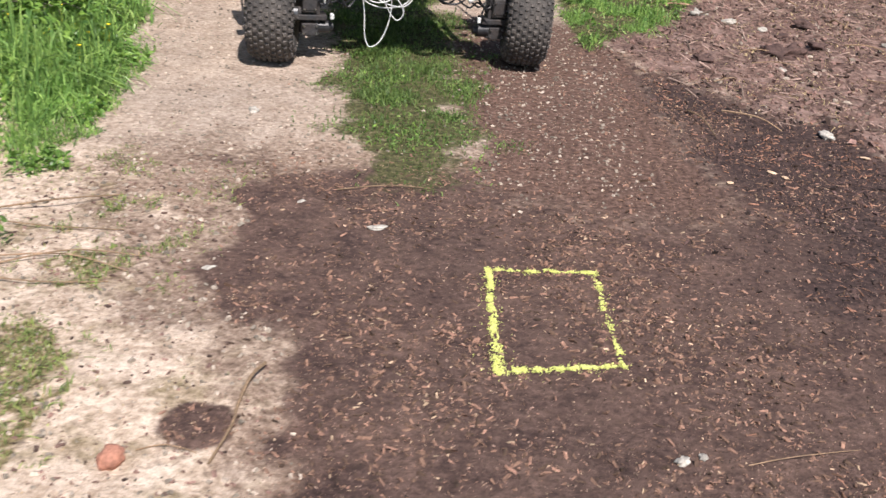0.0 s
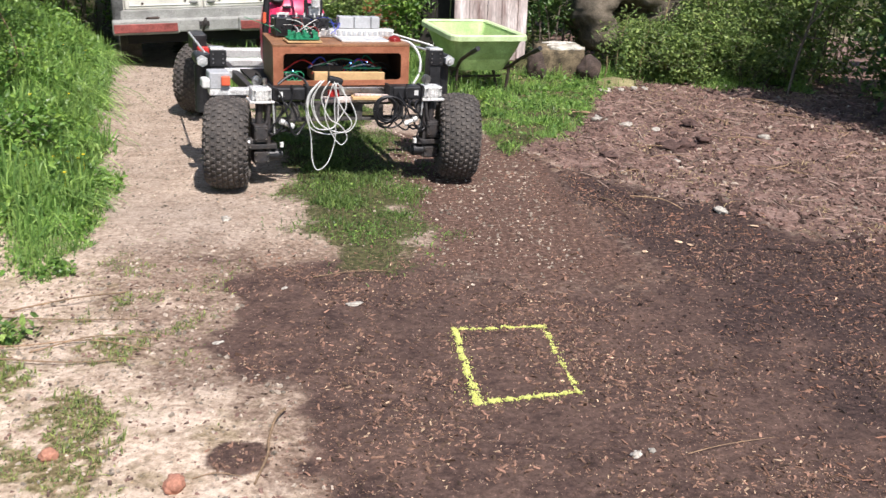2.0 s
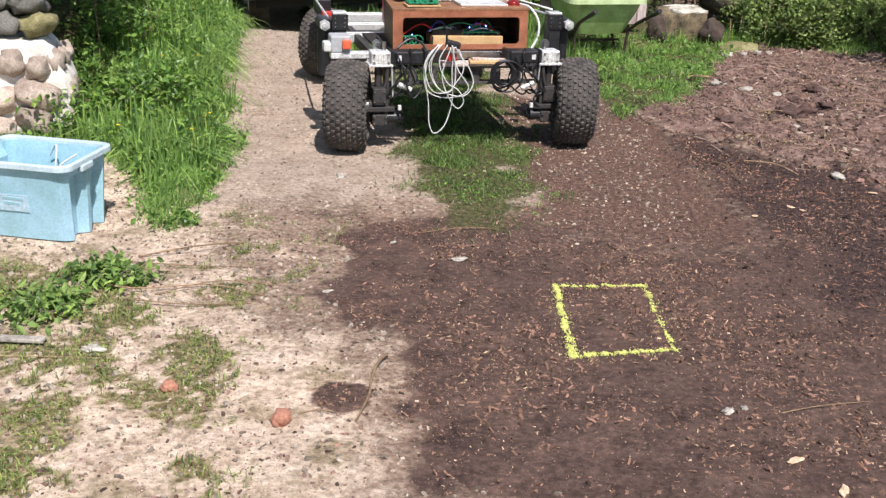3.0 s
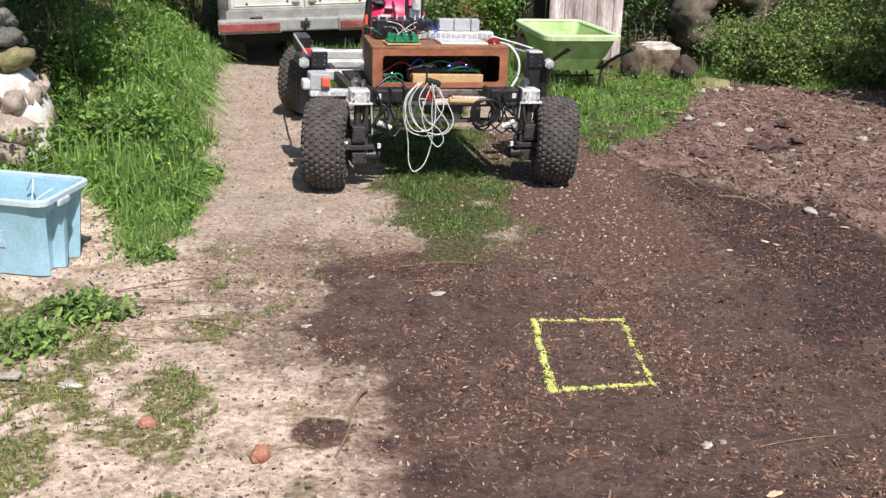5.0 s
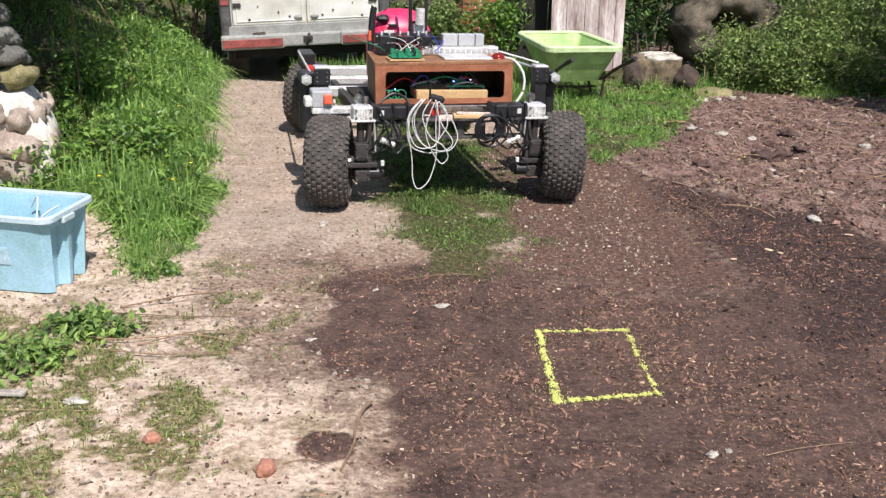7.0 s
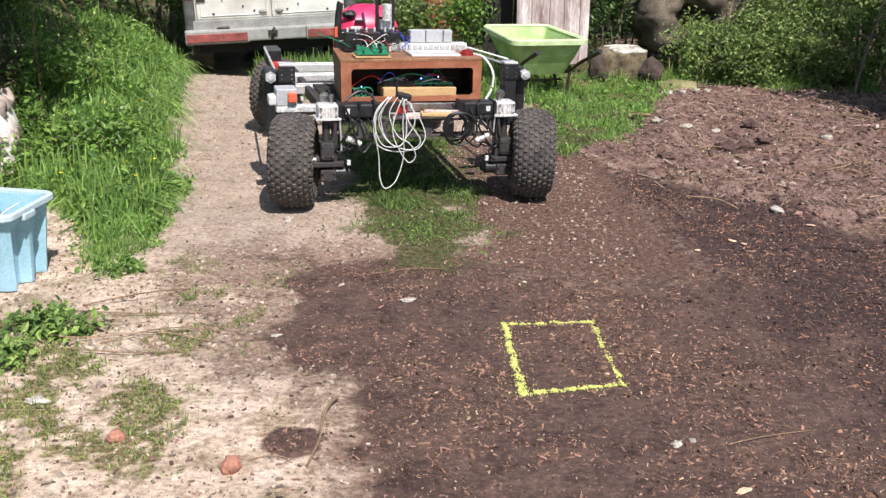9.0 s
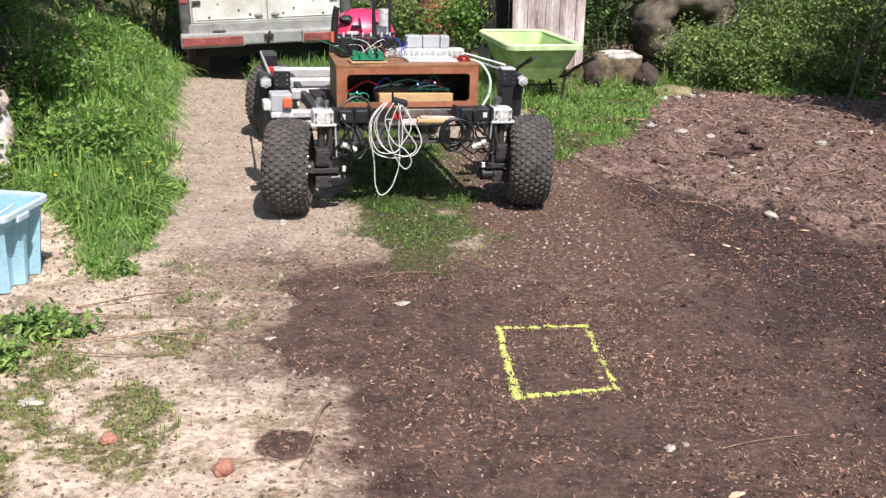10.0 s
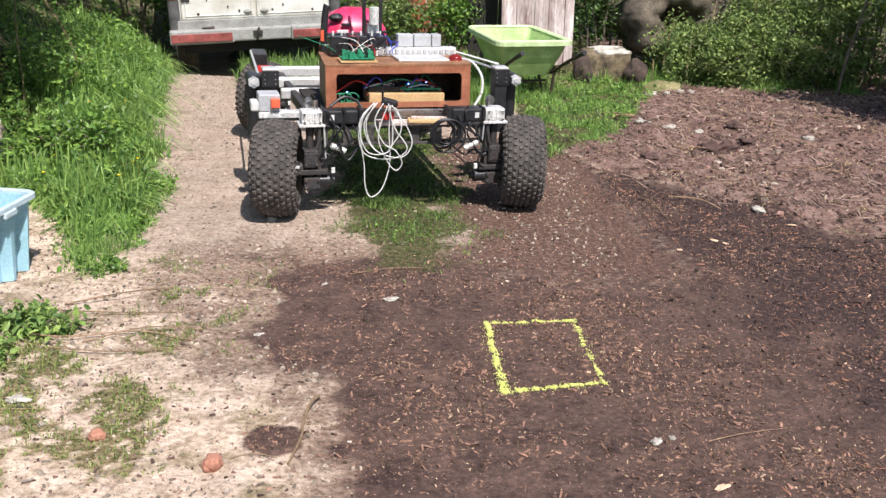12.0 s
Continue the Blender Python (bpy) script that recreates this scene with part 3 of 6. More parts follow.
def build_wheel(parent, m, cover=0):
    """Knobbly balloon tyre on a dark rim; the axle runs along x."""
    bm = bmesh.new()
    for x0, x1, r in ((-0.085, 0.085, 0.115), (-0.10, -0.085, 0.125), (0.085, 0.10, 0.125)):
        cyl(bm, (x0, 0, 0), (x1, 0, 0), r, n=28)
    wheel = part("wheel", bm, M_blackrough, parent, "black steel rim with a balloon tyre", m=m)
    prof = [(x * 0.86, r * 0.97) for x, r in ((-0.095, 0.118), (-0.125, 0.145), (-0.140, 0.19), (-0.134, 0.232), (-0.112, 0.258), (-0.06, 0.270), (0, 0.2735), (0.06, 0.270), (0.112, 0.258), (0.134, 0.232), (0.140, 0.19), (0.125, 0.145), (0.095, 0.118))]
    bm = bmesh.new()
    n = 48
    rings = [[bm.verts.new((x, r * math.cos(2 * math.pi * k / n), r * math.sin(2 * math.pi * k / n))) for k in range(n)] for x, r in prof]
    for a, b in zip(rings, rings[1:]):
        for k in range(n):
            bm.faces.new((a[k], b[k], b[(k + 1) % n], a[(k + 1) % n]))
    part("tyre", bm, M_rubber, wheel, smooth=True)
    verts, faces = [], []
    rng = random.Random(4)
    rows = [(-0.139, 0.205, 1.25), (-0.130, 0.237, 0.9), (-0.104, 0.260, 0.42), (-0.070, 0.268, 0.2), (-0.035, 0.272, 0.09), (0, 0.2735, 0), (0.035, 0.272, -0.09), (0.070, 0.268, -0.2), (0.104, 0.260, -0.42), (0.130, 0.237, -0.9), (0.139, 0.205, -1.25)]
    for i, (x, r, tip) in enumerate([(a * 0.86, b * 0.97, c) for a, b, c in rows]):
        for k in range(38):
            a = 2 * math.pi * (k + 0.5 * (i % 2)) / 38 + rng.uniform(-0.012, 0.012)
            rot = Euler((a, 0, 0)).to_matrix().to_4x4() @ Matrix.Translation((x, 0, r)) @ Euler((0, -tip, rng.uniform(-0.1, 0.1))).to_matrix().to_4x4()
            j = len(verts)
            for sx, sy, zz, q in ((-1, -1, -0.004, 1), (1, -1, -0.004, 1), (1, 1, -0.004, 1), (-1, 1, -0.004, 1), (-1, -1, 0.0078, 0.72), (1, -1, 0.0078, 0.72), (1, 1, 0.0078, 0.72), (-1, 1, 0.0078, 0.72)):
                verts.append(rot @ Vector((sx * 0.0112 * q, sy * 0.0118 * q, zz)))
            faces += [tuple(j + v for v in f) for f in ((4, 5, 6, 7), (0, 1, 5, 4), (1, 2, 6, 5), (2, 3, 7, 6), (3, 0, 4, 7))]
    tread = new("tread", raw("tread", verts, faces, M_knob))
    tread.parent = wheel
    tagged(tread, "dusty rubber tread knobs", kind="stuff")
    bm = bmesh.new()
    cyl(bm, (-0.13, 0, 0), (0.13, 0, 0), 0.032, n=12)
    for k in range(5):
        a = 2 * math.pi * k / 5
        for sx in (-1, 1):
            cyl(bm, (sx * 0.10, 0.06 * math.cos(a), 0.06 * math.sin(a)), (sx * 0.112, 0.06 * math.cos(a), 0.06 * math.sin(a)), 0.009, n=6)
    part("hub", bm, M_steel, wheel)
    # Rear wheels get a black disc that paints in the shade on their inner side.
    if cover:
        bm = bmesh.new()
        cyl(bm, (cover * 0.105, 0, 0), (cover * 0.128, 0, 0), 0.215, 0.200, n=32)
        cyl(bm, (cover * 0.128, 0, 0), (cover * 0.150, 0, 0), 0.07, n=20)
        part("hub_motor", bm, M_black, wheel, "black disc standing in for shade on the rear tyre")
    return wheel


def steering_gearbox(rover, sx, X, y):
    bm = bmesh.new()
    box(bm, *X(0.47, 0.585), y - 0.05, y + 0.06, 0.525, 0.60, 0.008)
    box(bm, *X(0.455, 0.60), y - 0.06, y + 0.07, 0.513, 0.527, 0.003)
    g = part("gearbox", bm, M_cast, rover, "silver cast alloy gearbox")
    for k in range(4):
        part("fin", box(bmesh.new(), *X(0.478 + 0.027 * k, 0.490 + 0.027 * k), y - 0.058, y + 0.04, 0.535, 0.590, 0.002), M_cast, g)
    bm = bmesh.new()
    for bx in (0.485, 0.57):
        for bz in (0.54, 0.585):
            cyl(bm, (sx * bx, y - 0.066, bz), (sx * bx, y - 0.048, bz), 0.006, n=8)
    cyl(bm, (sx * 0.50, y + 0.01, 0.60), (sx * 0.50, y + 0.01, 0.65), 0.012, n=10)
    part("bolt", bm, M_steel, g)


def steering_motor(rover, X, y):
    bm = bmesh.new()
    box(bm, *X(0.268, 0.452), y - 0.045, y + 0.05, 0.522, 0.603, 0.012)
    box(bm, *X(0.452, 0.465), y - 0.05, y + 0.055, 0.518, 0.607, 0.003)
    box(bm, *X(0.245, 0.266), y - 0.05, y + 0.055, 0.517, 0.608, 0.004)
    mo = part("motor", bm, M_black, rover, "black electric steering motor")
    part("sticker", box(bmesh.new(), *X(0.405, 0.43), y - 0.049, y - 0.046, 0.548, 0.578), M_white, mo, "small white sticker")
    part("cable_tie", tube(bmesh.new(), [(X(0.36, 0.36)[0], y - 0.052, 0.62), (X(0.345, 0.345)[0], y - 0.056, 0.57), (X(0.37, 0.37)[0], y - 0.05, 0.50), (X(0.42, 0.42)[0], y - 0.05, 0.44)], 0.007, n=6), M_wire, mo, "black motor lead")


def build_corner(rover, sx, y, rear=False):
    """Steering and drive unit of one wheel: gearbox on top, motor, upright, knuckle, axle."""
    X = lambda a, b: (min(sx * a, sx * b), max(sx * a, sx * b))
    if not rear:
        steering_gearbox(rover, sx, X, y)
        steering_motor(rover, X, y)
    bm = bmesh.new()
    cyl(bm, (sx * 0.535, y, 0.15), (sx * 0.535, y, 0.52), 0.022, n=14)
    box(bm, *X(0.475, 0.50), y - 0.035, y + 0.035, 0.16, 0.52, 0.003)
    tube(bm, [(sx * 0.485, y - 0.04, 0.50), (sx * 0.50, y - 0.045, 0.40), (sx * 0.545, y - 0.04, 0.36)], 0.010)
    part("upright", bm, M_blackrough, rover)
    bm = bmesh.new()
    box(bm, *X(0.495, 0.575), y - 0.06, y + 0.05, 0.285, 0.385, 0.006)
    box(bm, *X(0.50, 0.57), y - 0.064, y - 0.055, 0.30, 0.37, 0.002)
    k = part("knuckle", bm, M_blackrough, rover)
    bm = bmesh.new()
    for bx in (0.505, 0.565):
        for bz in (0.305, 0.365):
            cyl(bm, (sx * bx, y - 0.070, bz), (sx * bx, y - 0.06, bz), 0.005, n=8)
    part("bolt", bm, M_steel, k)
    bm = bmesh.new()
    box(bm, *X(0.485, 0.575), y - 0.05, y + 0.05, 0.155, 0.225, 0.006)
    box(bm, *X(0.44, 0.63), y - 0.055, y + 0.05, 0.242, 0.272, 0.005)
    cyl(bm, (sx * 0.50, y, R_WHEEL), (sx * 0.66, y, R_WHEEL), 0.03, n=12)
    part("axle", bm, M_blackrough, rover)
    bm = bmesh.new()
    cyl(bm, (sx * 0.42, y - 0.01, 0.20), (sx * 0.485, y - 0.01, 0.20), 0.036, n=16)
    cyl(bm, (sx * 0.40, y - 0.01, 0.20), (sx * 0.42, y - 0.01, 0.20), 0.022, n=12)
    d = part("drive_motor", bm, M_black, rover)
    bm = bmesh.new()
    box(bm, *X(0.405, 0.425), y - 0.075, y - 0.055, 0.255, 0.285, 0.003)
    part("plug", bm, M_white, d, "small white plug")
    bm = bmesh.new()
    for bx, bz in ((0.495, 0.172), (0.565, 0.172), (0.495, 0.212), (0.565, 0.212), (0.60, 0.257)):
        cyl(bm, (sx * bx, y - 0.062, bz), (sx * bx, y - 0.048, bz), 0.0055, n=8)
    part("bolt", bm, M_steel, d)
    cyl_rod = cyl(bmesh.new(), (sx * 0.452, y - 0.04, 0.33), (sx * 0.462, y - 0.045, 0.515), 0.005, n=8)
    part("tie_rod", cyl_rod, M_alu, rover, "thin bright metal rod")
    if rear:
        return
    # loose wires with a pale connector
    bm = bmesh.new()
    rng = random.Random(int(50 + 10 * sx + y))
    for k in range(4):
        x = 0.30 + 0.05 * k
        tube(bm, [(sx * x, y - 0.03, 0.52), (sx * (x - 0.04), y - 0.06, 0.42 + 0.02 * k), (sx * (x + 0.05), y - 0.05, 0.33 + 0.02 * rng.random()), (sx * (x + 0.11), y - 0.03, 0.36), (sx * 0.48, y - 0.02, 0.30)], 0.0055, n=6)
    part("wire", bm, M_wire, rover)
    bm = bmesh.new()
    for k in range(3):
        cyl(bm, (sx * (0.345 + 0.028 * k), y - 0.06, 0.375 + 0.012 * k), (sx * (0.368 + 0.028 * k), y - 0.06, 0.385 + 0.012 * k), 0.017 - 0.003 * (k % 2), n=10)
    part("connector", bm, M_cast, rover, "silver screw connector")


def build_side_post(rover, sx, y):
    X = lambda a, b: (min(sx * a, sx * b), max(sx * a, sx * b))
    bm = bmesh.new()
    box(bm, *X(0.665, 0.745), y - 0.04, y + 0.05, 0.36, 0.745, 0.004)
    box(bm, *X(0.655, 0.755), y - 0.048, y - 0.04, 0.655, 0.75, 0.002)
    box(bm, *X(0.53, 0.68), y - 0.02, y + 0.03, 0.45, 0.49, 0.003)
    post = part("motor_post", bm, M_black, rover)
    bm = bmesh.new()
    for bx in (0.675, 0.735):
        for bz in (0.675, 0.70, 0.73):
            cyl(bm, (sx * bx, y - 0.053, bz), (sx * bx, y - 0.046, bz), 0.0045, n=6)
    part("bolt", bm, M_steel, post)
    bm = bmesh.new()
    box(bm, *X(0.66, 0.75), y - 0.045, y + 0.05, 0.75, 0.764, 0.004)
    part("top_plate", bm, M_alu, post)
    bm = bmesh.new()
    cyl(bm, (sx * 0.80, y - 0.02, 0.685), (sx * 0.80, y + 0.17, 0.685), 0.036, n=14)
    # Upright black column, added to deepen the shaded area before the rear tyre.
    cyl(bm, (sx * 0.79, y + 0.06, 0.36), (sx * 0.79, y + 0.06, 0.65), 0.045, n=14)
    box(bm, *X(0.745, 0.80), y + 0.0, y + 0.12, 0.64, 0.72, 0.004)
    part("side_motor", bm, M_black, rover)
    bm = bmesh.new()
    cyl(bm, (sx * 0.80, y - 0.055, 0.685), (sx * 0.80, y - 0.02, 0.685), 0.034, n=6)
    cyl(bm, (sx * 0.80, y - 0.065, 0.685), (sx * 0.80, y - 0.055, 0.685), 0.016, n=10)
    part("motor_cap", bm, M_alu, rover, "silver hexagonal motor end cap")


def rounded_rect(w, h, r, k=5):
    out = []
    for cx, cz, a0 in ((w - r, h - r, 0), (-w + r, h - r, 90), (-w + r, -h + r, 180), (w - r, -h + r, 270)):
        for i in range(k):
            a = radians(a0 + 90 * i / (k - 1))
            out.append((cx + r * math.cos(a), cz + r * math.sin(a)))
    return out


def build_cabinet(rover):
    x0, x1, y0, y1, z0, z1 = -0.425, 0.405, 0.10, 0.60, 0.585, 0.835
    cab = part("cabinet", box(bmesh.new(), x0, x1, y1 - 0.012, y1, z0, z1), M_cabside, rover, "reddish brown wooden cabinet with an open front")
    cab.matrix_basis = pose(-0.01, 0.11, 0.70) @ pose(0, 0, 0, 0, -1.0, -4.5) @ pose(0.01, -0.11, -0.70)
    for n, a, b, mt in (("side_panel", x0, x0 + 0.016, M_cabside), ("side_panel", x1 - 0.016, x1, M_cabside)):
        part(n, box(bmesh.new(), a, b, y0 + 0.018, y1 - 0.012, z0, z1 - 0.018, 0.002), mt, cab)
    part("top_panel", box(bmesh.new(), x0 - 0.004, x1 + 0.004, y0 + 0.004, y1 + 0.004, z1 - 0.018, z1, 0.003), M_cabtop, cab, "scuffed brown top panel")
    part("bottom_panel", box(bmesh.new(), x0 + 0.016, x1 - 0.016, y0 + 0.018, y1 - 0.012, z0, z0 + 0.016), M_inside, cab)
    bm = bmesh.new()
    cx, cz = (x0 + x1) / 2, (z0 + z1) / 2 - 0.009
    W, H = (x1 - x0) / 2, (z1 - z0) / 2 - 0.009
    inner = [(cx + 0.005 + a, cz - 0.004 + b) for a, b in rounded_rect(W - 0.055, H - 0.034, 0.022)]
    def outer(a, b):
        dx, dz = a - cx, b - cz
        k = min(W / max(abs(dx), 1e-6), H / max(abs(dz), 1e-6))
        return cx + dx * k, cz + dz * k
    ins = [(a, b) for a, b in inner]
    outs = []
    for i, (a, b) in enumerate(ins):
        c, j = i // 5, i % 5
        sx, sz = ((1, 1), (-1, 1), (-1, -1), (1, -1))[c]
        if j == 2:
            outs.append((cx + sx * W, cz + sz * H))
        elif (j < 2) == (c % 2 == 0):
            outs.append((cx + sx * W, b))
        else:
            outs.append((a, cz + sz * H))
    layers = []
    for y in (y0, y0 + 0.02):
        layers.append(([bm.verts.new((a, y, b)) for a, b in ins], [bm.verts.new((a, y, b)) for a, b in outs]))
    n = len(ins)
    for i in range(n):
        j = (i + 1) % n
        (fi, fo), (bi, bo) = layers
        bm.faces.new((fi[i], fi[j], fo[j], fo[i]))
        bm.faces.new((bi[j], bi[i], bo[i], bo[j]))
        bm.faces.new((fi[j], fi[i], bi[i], bi[j]))
        bm.faces.new((fo[i], fo[j], bo[j], bo[i]))
    bmesh.ops.recalc_face_normals(bm, faces=bm.faces)
    part("front_frame", bm, M_cabinet, cab, "reddish brown rounded front frame")
    # inside: pine block, boards with wires
    part("pine_block", box(bmesh.new(), -0.17, 0.275, 0.15, 0.35, 0.601, 0.657, 0.004), M_pine, rover, "pale pine block")
    b = part("circuit_board", box(bmesh.new(), 0.02, 0.26, 0.18, 0.34, 0.672, 0.680), M_pcb, rover, "green circuit board")
    bm = bmesh.new()
    rng = random.Random(3)
    for k in range(16):
        x, y = rng.uniform(0.03, 0.25), rng.uniform(0.19, 0.33)
        box(bm, x, x + rng.uniform(0.008, 0.025), y, y + rng.uniform(0.008, 0.02), 0.681, 0.681 + rng.uniform(0.006, 0.02))
    box(bm, -0.17, 0.02, 0.19, 0.34, 0.657, 0.690, 0.003)
    part("component", bm, M_black, b)
    for mt, k0, nm in ((M_wire, 6, "wire"), (M_red, 4, "wire"), (M_blue, 3, "wire"), (M_white, 3, "wire"), (M_pcb, 4, "wire")):
        bm = bmesh.new()
        for k in range(k0):
            xa = rng.uniform(-0.36, 0.15)
            xb = xa + rng.uniform(0.08, 0.3)
            tube(bm, [(xa, 0.2, 0.61 + 0.08 * rng.random()), ((xa + xb) / 2, 0.17 + 0.08 * rng.random(), 0.69 + 0.06 * rng.random()), (min(xb, 0.33), 0.22, 0.64 + 0.06 * rng.random())], 0.004, n=5)
        part(nm, bm, mt, rover)
    bm = bmesh.new()
    for k in range(3):
        tube(bm, [(-0.345 + 0.04 * k + 0.035 * math.cos(a), 0.15 + 0.01 * k, 0.632 + 0.028 * math.sin(a)) for a in [i * 0.6 for i in range(11)]], 0.004, n=5)
    part("wire_coil", bm, M_pcb, rover, "green looped wire")
    led = bpy.data.materials.new("blue_led")
    led.use_nodes = True
    led.node_tree.nodes["Principled BSDF"].inputs["Emission Color"].default_value = (0.15, 0.3, 1, 1)
    led.node_tree.nodes["Principled BSDF"].inputs["Emission Strength"].default_value = 6
    bm = bmesh.new()
    for x, z in ((0.165, 0.712), (0.06, 0.705), (-0.30, 0.66)):
        box(bm, x, x + 0.006, 0.172, 0.178, z, z + 0.006)
    part("indicator_light", bm, led, rover, "small blue lit indicator")


def build_topside(rover):
    """Electronics that sit on the cabinet's top and behind it."""
    zt = 0.836
    b = part("base_board", box(bmesh.new(), -0.34, -0.13, 0.13, 0.27, zt, zt + 0.010, 0.001), M_pine, rover, "thin plywood board")
    p = part("circuit_board", box(bmesh.new(), -0.33, -0.14, 0.14, 0.26, zt + 0.018, zt + 0.022), M_pcb, rover, "green circuit board on plywood")
    rng = random.Random(8)
    bm = bmesh.new()
    for k in range(34):
        x, y = rng.uniform(-0.325, -0.16), rng.uniform(0.145, 0.245)
        box(bm, x, x + rng.uniform(0.008, 0.03), y, y + rng.uniform(0.006, 0.02), zt + 0.022, zt + 0.022 + rng.uniform(0.008, 0.04))
    part("component", bm, M_pcb, p, "green terminal blocks")
    bm = bmesh.new()
    for k in range(12):
        x, y = rng.uniform(-0.325, -0.16), rng.uniform(0.145, 0.245)
        box(bm, x, x + rng.uniform(0.006, 0.02), y, y + 0.012, zt + 0.022, zt + 0.022 + rng.uniform(0.006, 0.03))
    part("chip", bm, M_black, p)
    for k in range(3):
        bt = part("battery", box(bmesh.new(), -0.355 + 0.115 * k, -0.25 + 0.115 * k, 0.40, 0.56, zt, zt + 0.115, 0.006), M_black, rover, "black battery with pale terminals")
        bm = bmesh.new()
        for q in (0.02, 0.07):
            cyl(bm, (-0.355 + 0.115 * k + q, 0.43, zt + 0.115), (-0.355 + 0.115 * k + q, 0.43, zt + 0.14), 0.006, n=8)
        part("terminal", bm, M_white, bt)
    # silver power unit: base tray, row of connectors, three upright lids
    u = part("power_unit", box(bmesh.new(), 0.0, 0.30, 0.16, 0.36, zt, zt + 0.014, 0.004), M_alu, rover, "flat silver metal power unit")
    part("connector_block", box(bmesh.new(), -0.09, 0.40, 0.38, 0.46, zt, zt + 0.05, 0.004), M_cast, rover, "row of pale grey connector blocks")
    for k in range(3):
        w = (0.095, 0.105, 0.055)[k]
        x = (0.045, 0.145, 0.255)[k]
        part("upright_lid", box(bmesh.new(), x, x + w, 0.40, 0.47, zt + 0.052, zt + 0.125, 0.005), M_greypl, rover, "grey upright unit")
    bm = bmesh.new()
    for k in range(14):
        x = -0.075 + 0.034 * k
        box(bm, x, x + 0.02, 0.372, 0.381, zt + 0.012, zt + 0.038, 0.001)
    part("socket", bm, M_greypl, rover)
    bm = bmesh.new()
    cyl(bm, (0.345, 0.20, zt), (0.345, 0.20, zt + 0.012), 0.045, n=20)
    blob(bm, (0.345, 0.20, zt + 0.014), 0.04, 3, 0, (1, 1, 0.62))
    part("stop_button", bm, M_dome, rover, "dark red dome stop button", smooth=True)
    bm = bmesh.new()
    tube(bm, [(0.375, 0.20, zt + 0.012), (0.43, 0.13, zt + 0.0), (0.475, 0.08, 0.76), (0.47, 0.06, 0.67), (0.43, 0.05, 0.60)], 0.0075)
    cyl(bm, (0.42, 0.56, 0.845), (0.70, 0.46, 0.775), 0.006, n=8)
    part("cable", bm, M_white, rover, "white cable")
    for mt, k0 in ((M_wire, 16), (M_white, 6), (M_red, 3), (M_blue, 3), (M_pcb, 2)):
        bm = bmesh.new()
        for k in range(k0):
            xa = rng.uniform(-0.36, -0.1) if mt is not M_blue else rng.uniform(-0.05, 0.0)
            xb = xa + rng.uniform(-0.22, 0.22)
            tube(bm, [(xa, 0.22 + 0.2 * rng.random(), zt + 0.03), ((xa + xb) / 2 + 0.05, 0.35, zt + 0.04 + 0.10 * rng.random()), (xb, 0.44 + 0.1 * rng.random(), zt + 0.02 + 0.09 * rng.random())], 0.0022, n=5)
        part("wire", bm, mt, rover)
    # pink machine and masts
    bm = bmesh.new()
    R = []
    for z, w, d0, d1 in ((0.52, 0.17, 0.90, 1.22), (0.60, 0.20, 0.87, 1.24), (0.80, 0.205, 0.86, 1.24), (0.93, 0.19, 0.88, 1.22), (1.01, 0.15, 0.93, 1.18), (1.05, 0.09, 0.99, 1.12)):
        R.append([bm.verts.new((-0.10 + a, (d0 + d1) / 2 + b, z)) for a, b in rounded_rect(w, (d1 - d0) / 2, 0.08, 5)])
    for a, b in zip(R, R[1:]):
        for k in range(len(a)):
            bm.faces.new((a[k], a[(k + 1) % len(a)], b[(k + 1) % len(a)], b[k]))
    bm.faces.new(R[0][::-1])
    bm.faces.new(R[-1])
    body = part("pink_housing", bm, M_pink, rover, "glossy pink plastic machine housing", smooth=True)
    bm = bmesh.new()
    tube(bm, [(-0.30 - 0.022 * math.sin(a), 0.87, 0.80 - 0.28 * math.cos(a)) for a in [i * math.pi / 8 for i in range(9)]], 0.022)
    box(bm, -0.29, 0.09, 0.845, 0.865, 0.50, 0.84, 0.01)
    part("black_edge", bm, M_black, body)
    part("handle_knob", blob(bmesh.new(), (-0.235, 0.92, 1.0), 0.04, 2, 0.2, (1.2, 1, 0.7)), M_black, body, "black moulded knob")
    for x, z, w in ((-0.21, 0.955, 0.06), (-0.05, 0.975, 0.07), (-0.13, 0.90, 0.05), (0.03, 0.91, 0.05)):
        part("vent", box(bmesh.new(), x, x + w, 0.862, 0.885, z, z + 0.016, 0.004), M_black, body)
    # White bar stands for the highlight on the glossy pink casing.
    part("decal", box(bmesh.new(), -0.24, -0.17, 0.855, 0.868, 0.90, 0.93, 0.004, ), M_white, body, "white bar painting in a highlight")
    part("rear_reflector", box(bmesh.new(), -0.345, -0.325, 0.84, 0.86, 0.86, 0.93, 0.004), M_orange, rover, "small orange red reflector")
    for x in (-0.125, -0.025):
        part("mast", box(bmesh.new(), x, x + 0.018, 0.61, 0.64, 0.50, 1.45, 0.003), M_black, rover)
    bm = bmesh.new()
    box(bm, -0.10, -0.03, 0.58, 0.64, 0.93, 1.0, 0.01)
    cyl(bm, (-0.065, 0.57, 1.0), (-0.065, 0.57, 1.10), 0.03, n=12)
    part("sensor", bm, M_cast, rover, "pale sensor head between the masts")


